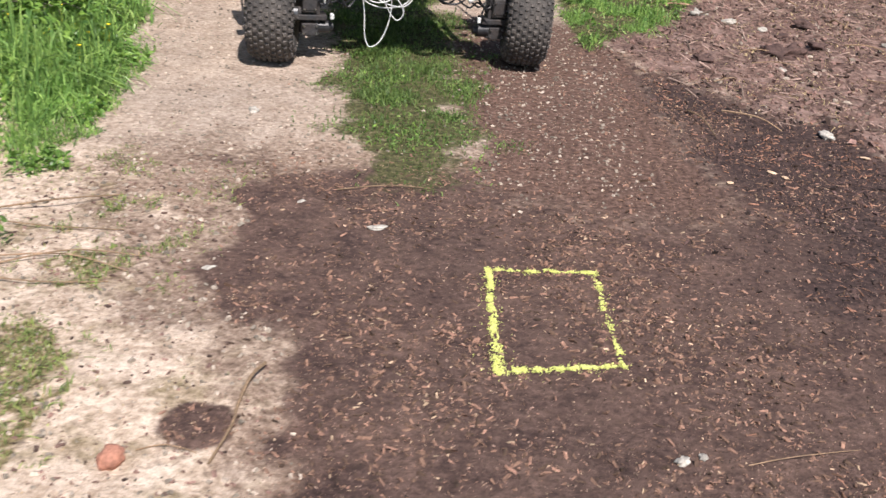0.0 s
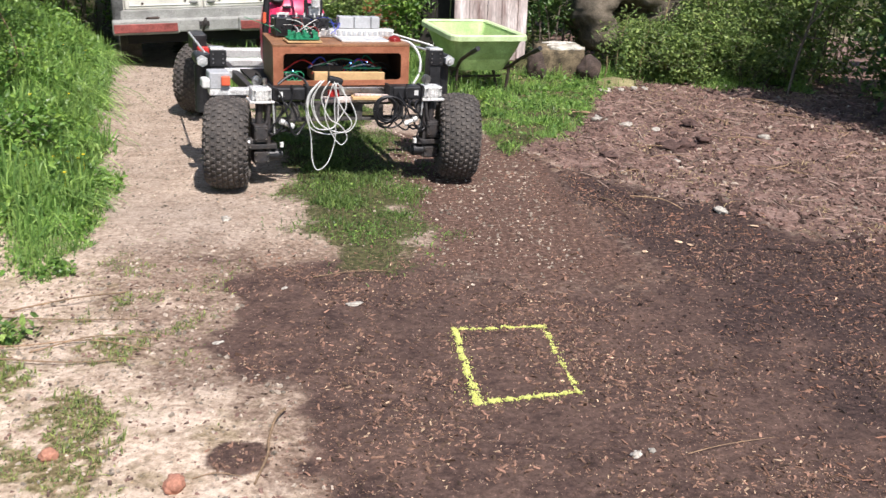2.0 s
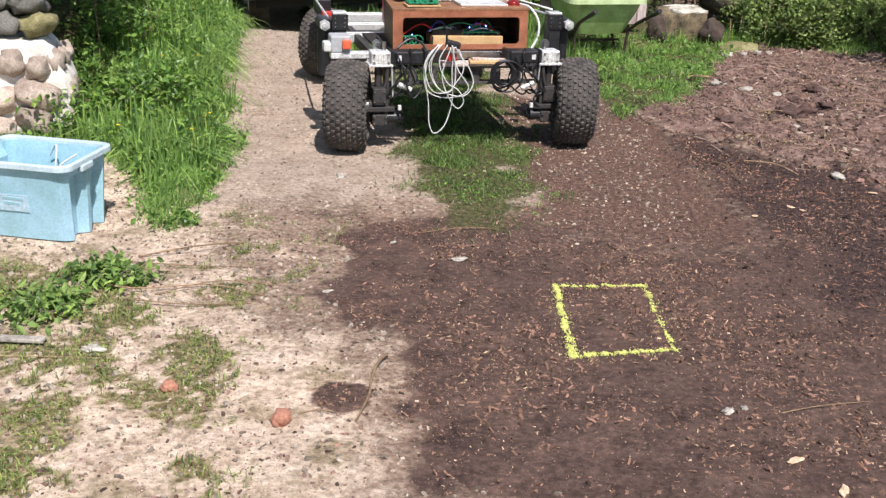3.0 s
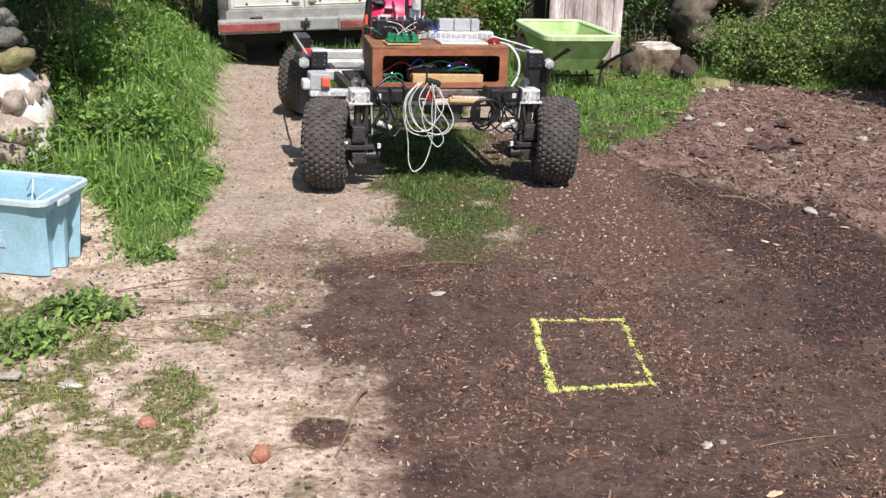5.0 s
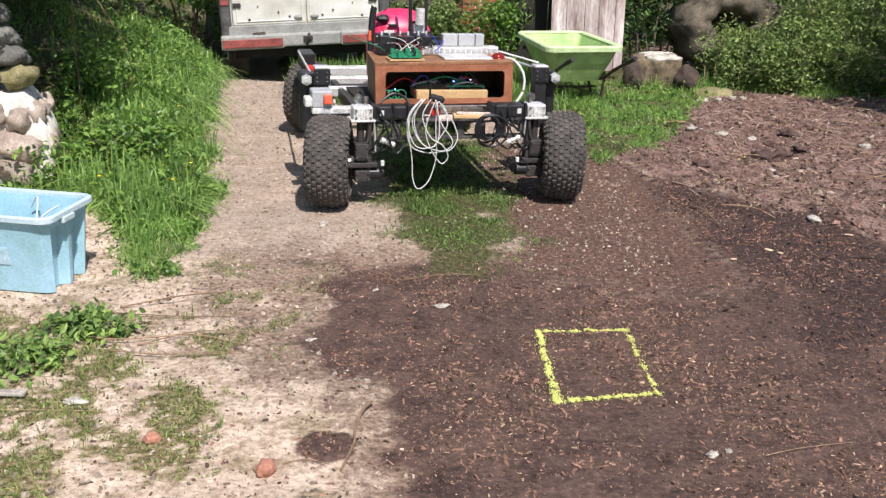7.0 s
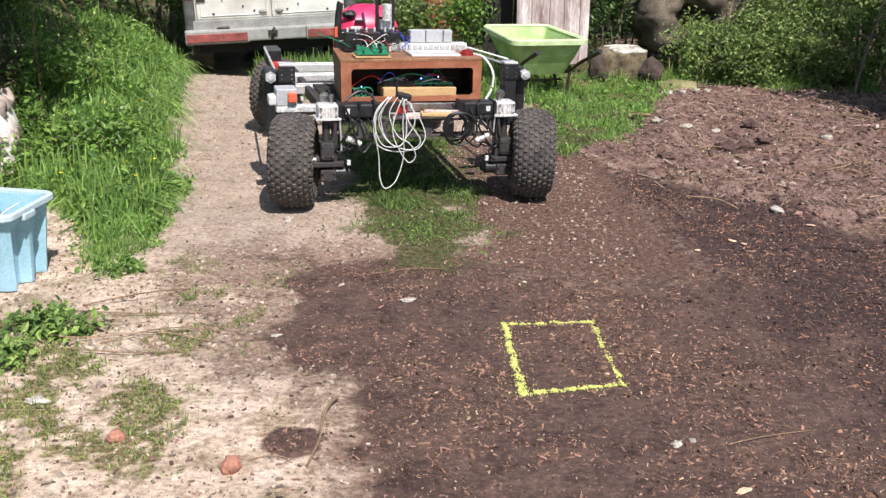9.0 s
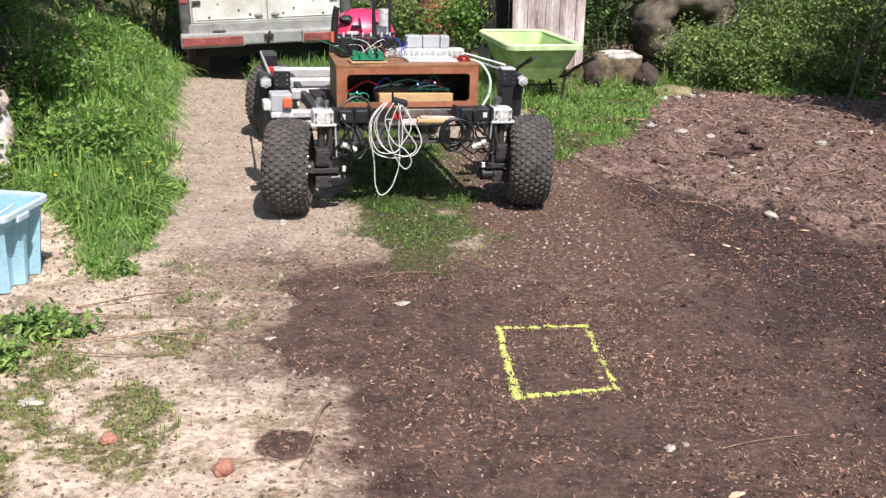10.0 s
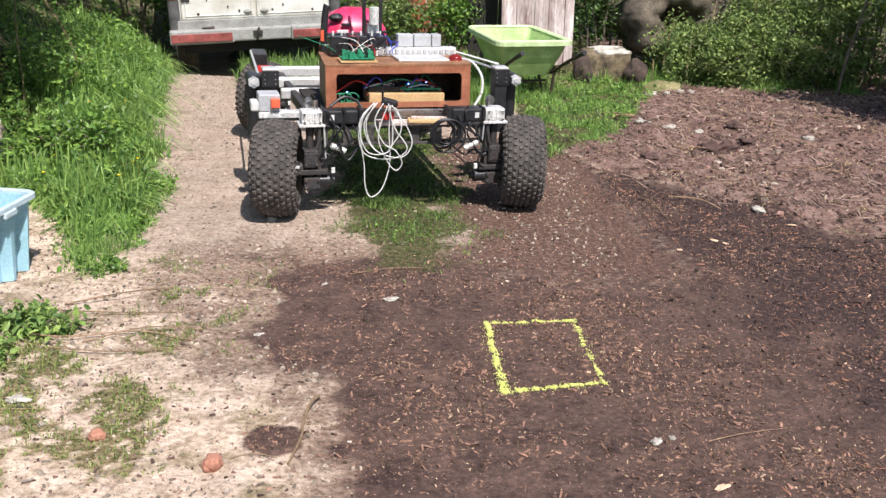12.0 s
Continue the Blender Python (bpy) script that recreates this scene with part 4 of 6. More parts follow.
def build_rover():
    rover = thing("rover", "four-wheeled steel robot rover with a brown cabinet, motors and wiring", "robot")
    wheels = [build_wheel(rover, pose(x, y, R_WHEEL), 0 if y < 1 else -math.copysign(1, x)) for x, y in WHEEL_AT]
    for sx in (-1, 1):
        build_corner(rover, sx, 0.0)
        build_corner(rover, sx, WB, True)
        build_side_post(rover, sx, 0.45)
        bm = bmesh.new()
        box(bm, min(sx * 0.46, sx * 0.50), max(sx * 0.46, sx * 0.50), 0.0, WB, 0.44, 0.505, 0.003)
        part("side_beam", bm, M_blackrough, rover)
        bm = bmesh.new()
        box(bm, min(sx * 0.56, sx * 0.67), max(sx * 0.56, sx * 0.67), 1.62, 1.78, 0.46, 0.58, 0.006)
        box(bm, min(sx * 0.60, sx * 0.70), max(sx * 0.60, sx * 0.70), 1.60, 1.84, 0.57, 0.68, 0.006)
        part("rear_motor", bm, M_black, rover)
        bm = bmesh.new()
        box(bm, min(sx * 0.595, sx * 0.675), max(sx * 0.595, sx * 0.675), 1.50, 1.57, 0.55, 0.605, 0.004)
        box(bm, min(sx * 0.61, sx * 0.63), max(sx * 0.61, sx * 0.63), 1.49, 1.50, 0.565, 0.59, 0.002)
        part("red_block", bm, M_red, rover, "red plastic terminal block")
        bm = bmesh.new()
        cyl(bm, (sx * 0.70, 1.78, 0.672), (sx * 0.765, 0.52, 0.715), 0.008, n=10)
        part("brace_rod", bm, M_alu, rover, "pale metal brace rod")
    # front beam with oval holes
    bm = bmesh.new()
    box(bm, -0.46, 0.46, -0.02, 0.05, 0.492, 0.505, 0.002)
    box(bm, -0.46, 0.46, -0.02, 0.05, 0.395, 0.410, 0.002)
    for k in range(8):
        x = -0.46 + 0.92 * k / 7
        box(bm, max(-0.46, x - 0.022), min(0.46, x + 0.022), -0.018, -0.012, 0.41, 0.492)
    part("front_beam", bm, M_dusty, rover, "dusty black steel beam with oval holes")
    part("front_channel", box(bmesh.new(), -0.06, 0.41, 0.055, 0.078, 0.535, 0.582, 0.003), M_steel, rover, "scuffed aluminium channel under the cabinet")
    part("offcut", box(bmesh.new(), 0.0, 0.25, -0.045, -0.02, 0.548, 0.562, 0.003, pose(0, 0, 0.0, 0, 3, 4)), M_oldwood, rover, "pinkish wood strip")
    for y, z in ((1.14, 0.505), (1.52, 0.515), (1.90, 0.53)):
        bm = bmesh.new()
        box(bm, -0.56, 0.56, y, y + 0.055, z - 0.055, z, 0.003)
        box(bm, -0.56, 0.56, y + 0.015, y + 0.04, z, z + 0.012, 0.002)
        part("cross_rail", bm, M_alu, rover, "aluminium profile cross rail")
    bm = bmesh.new()
    box(bm, -0.46, 0.46, 1.36, 1.37, 0.40, 0.425)
    box(bm, -0.46, 0.46, 1.36, 1.37, 0.475, 0.50)
    for k in range(9):
        x = -0.46 + 0.92 * k / 8
        box(bm, max(-0.46, x - 0.025), min(0.46, x + 0.025), 1.36, 1.37, 0.425, 0.475)
    part("perforated_channel", bm, M_steel, rover)
    part("deck_plank", box(bmesh.new(), -0.15, 0.44, -0.03, 0.075, 0.506, 0.526, 0.003), M_oldwood, rover, "worn pinkish timber plank")
    part("deck_plank", box(bmesh.new(), -0.44, 0.44, 0.08, 0.34, 0.506, 0.58, 0.003), M_darkwood, rover)
    part("deck_plank", box(bmesh.new(), -0.44, 0.44, 0.35, 0.62, 0.506, 0.58, 0.003), M_darkwood, rover)
    part("deck_plank", box(bmesh.new(), 0.02, 0.20, -0.06, 0.02, 0.527, 0.545, 0.003, pose(0, 0, 0, 0, 0, -8)), M_pine, rover, "short pale wood offcut")
    part("rear_deck", box(bmesh.new(), -0.45, 0.45, 0.64, 1.12, 0.506, 0.52, 0.002), M_darkwood, rover)
    # switch box on the left corner
    s = part("switch_box", box(bmesh.new(), -0.80, -0.68, 0.12, 0.26, 0.565, 0.665, 0.008), M_greypl, rover, "grey switch box")
    part("switch", box(bmesh.new(), -0.735, -0.685, 0.095, 0.121, 0.59, 0.645, 0.006), M_orange, s, "orange isolator switch")
    part("socket", box(bmesh.new(), -0.845, -0.80, 0.10, 0.2, 0.575, 0.63, 0.01), M_white, s, "white socket")
    part("bracket", box(bmesh.new(), -0.80, -0.50, 0.12, 0.2, 0.53, 0.565, 0.004), M_cast, rover, "silver bracket plate")
    for x in (-0.51, 0.57):
        bm = bmesh.new()
        cyl(bm, (x, 0.20, 0.60), (x, 0.215, 0.60), 0.030, n=20)
        cyl(bm, (x, 0.18, 0.60), (x, 0.20, 0.60), 0.013, n=14)
        part("pulley", bm, M_steel, rover, smooth=False)
    # hanging loops of pale cable
    rng = random.Random(12)
    loops = (((-4, 0), (-10, -6), (-11.5, -14), (-9, -23), (-1, -26.5), (8, -25.5), (12, -21), (6, -12), (2, -1)),
             ((-4.5, 0), (-9.5, -7), (-10.5, -16), (-8.5, -29), (-8, -39), (-5.5, -44), (-0.5, -41), (3, -33), (4, -25), (3, -13), (3.5, -1)),
             ((-4, 0), (-8, -9), (-5.5, -19), (0.5, -24), (5.5, -18), (8.7, -12), (7, -4), (3, 0)),
             ((4, -1), (7.5, -6), (11.5, -11), (14, -19), (9.5, -25), (0.5, -24), (-6, -19), (-9, -9), (-3, 0.5)),
             ((0, 0), (-4, -8), (0, -18), (6, -22), (9.3, -28), (6, -31.5), (0.5, -24), (-2.5, -14), (1.5, -1)),
             ((-5, 0), (-11, -8), (-10.5, -17), (-6, -23), (3, -22), (4.5, -12), (2, 0)))
    for k, loop in enumerate(loops):
        pts = [(-0.142 + 0.0118 * a, -0.085 - 0.007 * k - 0.010 * math.sin(i * 1.3 + k), 0.650 + 0.0121 * b) for i, (a, b) in enumerate(loop)]
        part("cable_loop", tube(bmesh.new(), pts, 0.0034, n=7), M_white, rover, "loop of pale grey cable", smooth=True)
    bm = bmesh.new()
    box(bm, -0.15, -0.06, -0.10, -0.05, 0.585, 0.625, 0.012, pose(0, 0, 0, 0, 14, 0) @ pose(-0.15, 0, 0))
    cyl(bm, (-0.14, -0.07, 0.62), (-0.145, -0.09, 0.74), 0.006, n=8)
    part("cable_clip", bm, M_black, rover)
    part("red_connector", box(bmesh.new(), -0.135, -0.07, -0.06, -0.03, 0.545, 0.59, 0.006), M_red, rover, "red plastic connector")
    for k in range(7):
        bm = bmesh.new()
        w, low = rng.uniform(0.06, 0.10), rng.uniform(0.36, 0.42)
        cx = 0.22 + rng.uniform(-0.03, 0.03)
        tube(bm, [(cx + w * math.cos(2 * math.pi * i / 14), -0.075 - 0.006 * k, (0.55 + low) / 2 + (0.55 - low) / 2 * math.sin(2 * math.pi * i / 14)) for i in range(15)], 0.006, n=6)
        part("cable_loop", bm, M_wire, rover, "loop of black cable")
    bm = bmesh.new()
    tube(bm, [(0.30, -0.06, 0.57), (0.34, -0.08, 0.50), (0.42, -0.08, 0.45), (0.46, -0.06, 0.38), (0.43, -0.06, 0.30), (0.47, -0.05, 0.25)], 0.006)
    tube(bm, [(-0.44, -0.06, 0.60), (-0.40, -0.085, 0.50), (-0.37, -0.085, 0.38), (-0.33, -0.08, 0.33), (-0.27, -0.06, 0.40)], 0.006)
    tube(bm, [(-0.42, 0.02, 0.61), (-0.34, 0.04, 0.66), (-0.27, 0.04, 0.64), (-0.24, 0.02, 0.60)], 0.008)
    part("wire", bm, M_wire, rover)
    build_cabinet(rover)
    build_topside(rover)
    return rover, wheels


WB, TRACK, STEER = 2.0, 0.72, (-14.0, -14.0, -31.0, -20.0)
WHEEL_AT = [(-TRACK, 0.0), (TRACK, 0.0), (-TRACK + 0.14, 2.15), (TRACK - 0.10, 2.15)]
rover, rover_wheels = build_rover()


# ---- van at the end of the lane ----
def build_van(m):
    van = thing("van", "old white panel van with grey bumper and red reflectors", "van", m)
    z0 = 0.0
    bm = bmesh.new()
    box(bm, -0.93, 0.93, 0.08, 4.4, 0.52, 2.2, 0.10)
    part("body", bm, M_van, van, smooth=False)
    for sx in (-1, 1):
        X = lambda a, b: (min(sx * a, sx * b), max(sx * a, sx * b))
        d = part("rear_door", box(bmesh.new(), *X(0.010, 0.80), 0.045, 0.085, 0.70, 2.05, 0.014), M_van, van, "white rear door with dents")
        bm = bmesh.new()
        for z0, z1 in ((0.735, 1.02), (1.045, 1.95)):
            # raised edge round each pressed panel
            for a in (X(0.04, 0.052), X(0.745, 0.757)):
                box(bm, *a, 0.036, 0.05, z0, z1, 0.004)
            for z in (z0, z1 - 0.012):
                box(bm, *X(0.05, 0.75), 0.036, 0.05, z, z + 0.012, 0.004)
        part("pressing", bm, M_van, d)
        bm = bmesh.new()
        box(bm, *X(0.0, 0.80), 0.030, 0.05, 1.022, 1.043, 0.004)
        part("waist_trim", bm, M_vangrey, d, "dull grey waist trim")
        bm = bmesh.new()
        for z in (0.90, 1.5):
            box(bm, *X(0.70, 0.79), 0.022, 0.046, z, z + 0.045, 0.008)
        part("hinge", bm, M_blackrough, d)
        part("latch", blob(bmesh.new(), (sx * 0.09, 0.035, 0.77), 0.035, 2, 0.3, (1.3, 0.5, 0.7), sx), M_vangrey, d, "grey weathered latch")
        bm = bmesh.new()
        for x, z, r in ((0.30, 0.83, 0.010), (0.62, 0.76, 0.014), (0.18, 0.78, 0.012), (0.52, 0.90, 0.008)):
            cyl(bm, (sx * x, 0.036, z), (sx * x, 0.046, z), r, n=8)
        part("rust_spot", bm, M_rust, d, "rust spot")
        corner = part("corner_panel", box(bmesh.new(), *X(0.815, 0.935), 0.03, 0.30, 0.55, 1.15, 0.03), M_vandark, van, "dark grey corner panel")
        part("tail_lamp", box(bmesh.new(), *X(0.83, 0.92), 0.02, 0.04, 0.92, 1.12, 0.01), M_lens, corner, "faded red tail lamp")
        part("bumper_end", box(bmesh.new(), *X(0.26 if sx < 0 else 0.36, 0.945), -0.065, 0.06, 0.45, 0.605, 0.02), M_vangrey, van, "scuffed grey bumper end")
        part("reflector", box(bmesh.new(), *X(0.28 if sx < 0 else 0.38, 0.93), -0.075, -0.062, 0.475, 0.565, 0.006), M_lens, van, "faded red bumper reflector")
        w = part("wheel", cyl(bmesh.new(), (sx * 0.66, 0.75, 0.31), (sx * 0.88, 0.75, 0.31), 0.31, n=24), M_rubber, van)
        part("rim", cyl(bmesh.new(), (sx * 0.86, 0.75, 0.31), (sx * 0.89, 0.75, 0.31), 0.18, n=20), M_steel, w)
    bm = bmesh.new()
    box(bm, -0.50, 0.50, -0.03, 0.05, 0.46, 0.60, 0.02)
    part("bumper", bm, M_vangrey, van, "scuffed grey rear bumper")
    part("rust_patch", blob(bmesh.new(), (-0.52, -0.02, 0.615), 0.05, 2, 0.4, (1.6, 0.5, 0.35)), M_rust, van, "rusty lump above the bumper")
    bm = bmesh.new()
    box(bm, -0.86, 0.86, 0.03, 0.08, 0.58, 0.70, 0.01)
    part("rear_valance", bm, M_vangrey, van)
    bm = bmesh.new()
    box(bm, -0.80, 0.80, 0.10, 4.3, 0.34, 0.52)
    part("underside", bm, M_under, van)
    bm = bmesh.new()
    box(bm, -0.05, 0.05, -0.055, -0.03, 0.52, 0.57, 0.003)
    tube(bm, [(0.0, -0.05, 0.56), (0.01, -0.10, 0.60), (0.0, -0.12, 0.55), (-0.02, -0.08, 0.48)], 0.014, n=8)
    part("tow_hook", bm, M_blackrough, van)


build_van(pose(-1.93, 11.4, -0.25, 0, -3.2, 14))


# ---- wheelbarrow ----
def build_wheelbarrow(m):
    """Tray open at the top; the handles run along +x, the wheel is at -x."""
    wb = thing("wheelbarrow", "pale green plastic wheelbarrow on dark tube frame", "wheelbarrow", m)
    bm = bmesh.new()
    def loop(z, xa, xb, wa, w2, r=0.05, off=0.0):
        pts = []
        for cx, cy, a0 in ((xb - r, w2 - r, 0), (xa + r, wa - r, 90), (xa + r, -wa + r, 180), (xb - r, -w2 + r, 270)):
            for i in range(5):
                a = radians(a0 + 22.5 * i)
                x = cx + (r + off) * math.cos(a)
                pts.append(bm.verts.new((x, cy + (r + off) * math.sin(a), z + (0.06 * max(0, -x + 0.2) if z > 0.4 else 0))))
        return pts
    def skin(L, close):
        for a, b in zip(L, L[1:] + (L[:1] if close else [])):
            for k in range(len(a)):
                bm.faces.new((a[k], a[(k + 1) % len(a)], b[(k + 1) % len(a)], b[k]))
        if not close:
            bm.faces.new(L[0])
            bm.faces.new(L[-1][::-1])
        bmesh.ops.recalc_face_normals(bm, faces=bm.faces)
    skin([loop(0.235, -0.24, 0.26, 0.17, 0.23), loop(0.40, -0.31, 0.35, 0.25, 0.29), loop(0.55, -0.40, 0.40, 0.31, 0.34), loop(0.545, -0.395, 0.395, 0.31, 0.34, 0.05, 0.012), loop(0.40, -0.305, 0.345, 0.25, 0.29, 0.05, 0.012), loop(0.230, -0.24, 0.26, 0.17, 0.23, 0.05, 0.008)], False)
    part("tray", bm, M_barrow, wb, "pale green moulded plastic tray")
    bm = bmesh.new()
    skin([loop(0.552, -0.40, 0.40, 0.31, 0.34, 0.05, -0.006), loop(0.566, -0.40, 0.40, 0.31, 0.34, 0.05, 0.006), loop(0.566, -0.40, 0.40, 0.31, 0.34, 0.05, 0.036), loop(0.555, -0.40, 0.40, 0.31, 0.34, 0.05, 0.046), loop(0.515, -0.40, 0.40, 0.31, 0.34, 0.05, 0.044), loop(0.517, -0.40, 0.40, 0.31, 0.34, 0.05, 0.034), loop(0.540, -0.40, 0.40, 0.31, 0.34, 0.05, 0.014)], True)
    part("rim", bm, M_barrowrim, wb, "sun-bleached cream green rolled rim")
    for sy in (-1, 1):
        bm = bmesh.new()
        tube(bm, [(-0.62, sy * 0.06, 0.20), (-0.30, sy * 0.14, 0.225), (0.20, sy * 0.24, 0.235), (0.45, sy * 0.29, 0.36), (0.78, sy * 0.30, 0.50)], 0.016, n=9)
        h = part("handle", bm, M_rust, wb)
        bm = bmesh.new()
        cyl(bm, (0.66, sy * 0.30, 0.45), (0.79, sy * 0.30, 0.505), 0.021, n=10)
        part("grip", bm, M_black, h)
        bm = bmesh.new()
        tube(bm, [(0.05, sy * 0.21, 0.235), (0.14, sy * 0.24, 0.02), (0.20, sy * 0.245, 0.0), (0.26, sy * 0.25, 0.02), (0.30, sy * 0.26, 0.25)], 0.014, n=8)
        part("leg", bm, M_rust, wb)
    bm = bmesh.new()
    cyl(bm, (-0.62, -0.045, 0.19), (-0.62, 0.045, 0.19), 0.19, n=24)
    w = part("wheel", bm, M_rubber, wb)
    bm = bmesh.new()
    cyl(bm, (-0.62, -0.05, 0.19), (-0.62, 0.05, 0.19), 0.10, n=18)
    part("rim", bm, M_steel, w)
    bm = bmesh.new()
    cyl(bm, (0.17, -0.24, 0.16), (0.17, 0.24, 0.16), 0.011, n=8)
    cyl(bm, (-0.62, -0.07, 0.19), (-0.62, 0.07, 0.19), 0.012, n=8)
    part("crossbar", bm, M_rust, wb)


build_wheelbarrow(pose(0.77, 9.70, 0.0, 0, 0, -70))


# ---- blue crate ----
def build_crate(m):
    c = thing("crate", "pale blue plastic recycling crate holding a few wires", "crate", m)
    bm = bmesh.new()
    def ring(z, w, d, ins=0.0, flute=0.045):
        out = []
        for i in range(56):
            t = i / 56 * 4
            k, f = int(t), t - int(t)
            ax, ay = ((1, -1), (1, 1), (-1, 1), (-1, -1))[k]
            bx, by = ((1, 1), (-1, 1), (-1, -1), (1, -1))[k]
            x, y = ax + (bx - ax) * f, ay + (by - ay) * f
            s = flute if (k % 2 == 0 and 2 <= int(f * 14) <= 5 or k % 2 == 0 and 8 <= int(f * 14) <= 11) and flute else 0
            rr = 1 - 0.10 * (abs(x) * abs(y)) ** 6
            out.append(bm.verts.new(((x * (w - ins) - math.copysign(s * (abs(x) > 0.99), x)) * rr, y * (d - ins) * (1 - 0.08 * (abs(x) * abs(y)) ** 6), z)))
        return out
    L = [ring(0.004, 0.25, 0.165), ring(0.30, 0.262, 0.195), ring(0.312, 0.264, 0.197, 0, 0), ring(0.350, 0.264, 0.20, 0, 0), ring(0.352, 0.264, 0.20, 0.006, 0), ring(0.30, 0.262, 0.195, 0.008), ring(0.012, 0.25, 0.165, 0.008)]
    for a, b in zip(L, L[1:]):
        for k in range(56):
            bm.faces.new((a[k], a[(k + 1) % 56], b[(k + 1) % 56], b[k]))
    bm.faces.new(L[0][::-1])
    bm.faces.new(L[-1])
    bmesh.ops.recalc_face_normals(bm, faces=bm.faces)
    part("body", bm, M_crate, c, "pale blue fluted plastic body")
    bm = bmesh.new()
    R = []
    for z, o in ((0.345, 0.0), (0.343, 0.018), (0.345, 0.022), (0.366, 0.021), (0.371, 0.015), (0.371, 0.004), (0.362, 0.0)):
        R.append([bm.verts.new((a, b, z)) for a, b in rounded_rect(0.258 + o, 0.20 + o, 0.055, 6)])
    for a, b in zip(R, R[1:] + R[:1]):
        for k in range(len(a)):
            bm.faces.new((a[k], a[(k + 1) % len(a)], b[(k + 1) % len(a)], b[k]))
    for sx in (-1, 1):
        box(bm, min(sx * 0.266, sx * 0.288), max(sx * 0.266, sx * 0.288), -0.10, 0.0, 0.318, 0.347, 0.006)
    bmesh.ops.recalc_face_normals(bm, faces=bm.faces)
    part("rim", bm, M_craterim, c, "faded rolled crate rim")
    bm = bmesh.new()
    lean = pose(-0.06, -0.184, 0.17, 5.8, 0, 0)
    box(bm, -0.16, 0.12, -0.003, 0.0, -0.035, 0.045, 0, lean)
    lab = part("label", bm, M_cratelabel, c, "faded pale printed panel")
    bm = bmesh.new()
    for k, (a, b) in enumerate(((-0.14, -0.03), (-0.14, -0.05), (-0.14, -0.02), (0.0, 0.10), (0.0, 0.08))):
        z = 0.028 - 0.024 * (k % 3)
        box(bm, a, b, -0.005, -0.003, z - 0.006, z + 0.006, 0, lean)
    part("print_bar", bm, M_crate, lab)
    bm = bmesh.new()
    tube(bm, [(0.02, 0.02, 0.02), (0.05, 0.05, 0.2), (0.04, 0.12, 0.36), (-0.02, 0.16, 0.30)], 0.004)
    tube(bm, [(-0.05, 0.0, 0.02), (0.05, 0.06, 0.25), (0.14, 0.12, 0.33)], 0.004)
    part("wire", bm, M_white, c, "pale bent wires standing in the crate")


build_crate(pose(-2.115, 4.39, 0.0, 0, 0, -6.5))


# ---- stone wall end ----
def build_wall():
    wall = thing("stone_wall", "broken end of a lime-mortared rubble stone wall", "wall", pose(-2.63, 6.02, 0, 0, 0, 14))
    bm = bmesh.new()
    n, rows = 44, 16
    G = []
    for j in range(rows + 1):
        z = 0.60 * j / rows - 0.05
        right = -0.02 - 0.18 * max(0, (z - 0.25) / 0.35) ** 1.6
        G.append([bm.verts.new((right - 1.9 * i / n, 0.025 + 0.03 * noise.noise(Vector((i * 0.8, j * 0.9, 1))) + 0.10 * (j / rows) ** 2, z + 0.02 * noise.noise(Vector((i * 0.4, j * 0.7, 4))))) for i in range(n + 1)])
    B = [[bm.verts.new((v.co.x, 0.45, v.co.z)) for v in row] for row in G]
    for j in range(rows):
        for i in range(n):
            bm.faces.new((G[j][i], G[j + 1][i], G[j + 1][i + 1], G[j][i + 1]))
        bm.faces.new((G[j][0], B[j][0], B[j + 1][0], G[j + 1][0]))
    for i in range(n):
        bm.faces.new((G[-1][i], B[-1][i], B[-1][i + 1], G[-1][i + 1]))
    part("mortar", bm, M_mortar, wall, "crumbling white lime mortar", smooth=True)
    rng = random.Random(5)
    z = 0.05
    k = 0
    while z < 0.56:
        h = rng.uniform(0.12, 0.19)
        x = -0.06 - 0.16 * max(0, (z - 0.25) / 0.35) - rng.uniform(0, 0.06)
        while x > -1.8:
            w = rng.uniform(0.12, 0.25)
            bm = bmesh.new()
            blob(bm, (0, 0, 0), 0.5, 3, 0.42, (w * 1.08, 0.13, h * 1.04), k * 1.7, 1.4)
            part("stone", bm, M_limestone, wall, smooth=True, m=pose(x - w / 2, 0.014 + 0.10 * (z / 0.6) ** 2, z + rng.uniform(-0.03, 0.03), 0, rng.uniform(-28, 28), 0))
            x -= w + 0.012
            k += 1
        yy = 0.06
        while yy < 0.42:
            w = rng.uniform(0.12, 0.2)
            bm = bmesh.new()
            blob(bm, (0, 0, 0), 0.5, 3, 0.38, (0.12, w * 0.98, h * 0.98), 100 + k * 1.3, 1.5)
            part("stone", bm, M_limestone, wall, smooth=True, m=pose(-0.048 - 0.18 * max(0, (z - 0.25) / 0.35) ** 1.6, yy + w / 2, z, rng.uniform(-15, 15), 0, 0))
            yy += w + 0.012
            k += 1
        z += h + 0.012
    x = -0.20
    for k in range(9):
        for j in range(4):
            bm = bmesh.new()
            blob(bm, (0, 0, 0), 0.5, 3, 0.42, (0.23, 0.26, 0.15), 40 + k * 3.1 + j, 1.6)
            part("stone", bm, M_mossrock if (j == 0 and k % 2 == 0) else M_greyrock, wall, smooth=True, m=pose(x - 0.2 * k - 0.05 * j, 0.24 + 0.05 * j, 0.63 + 0.12 * j, 0, rng.uniform(-20, 20), 0))


build_wall()


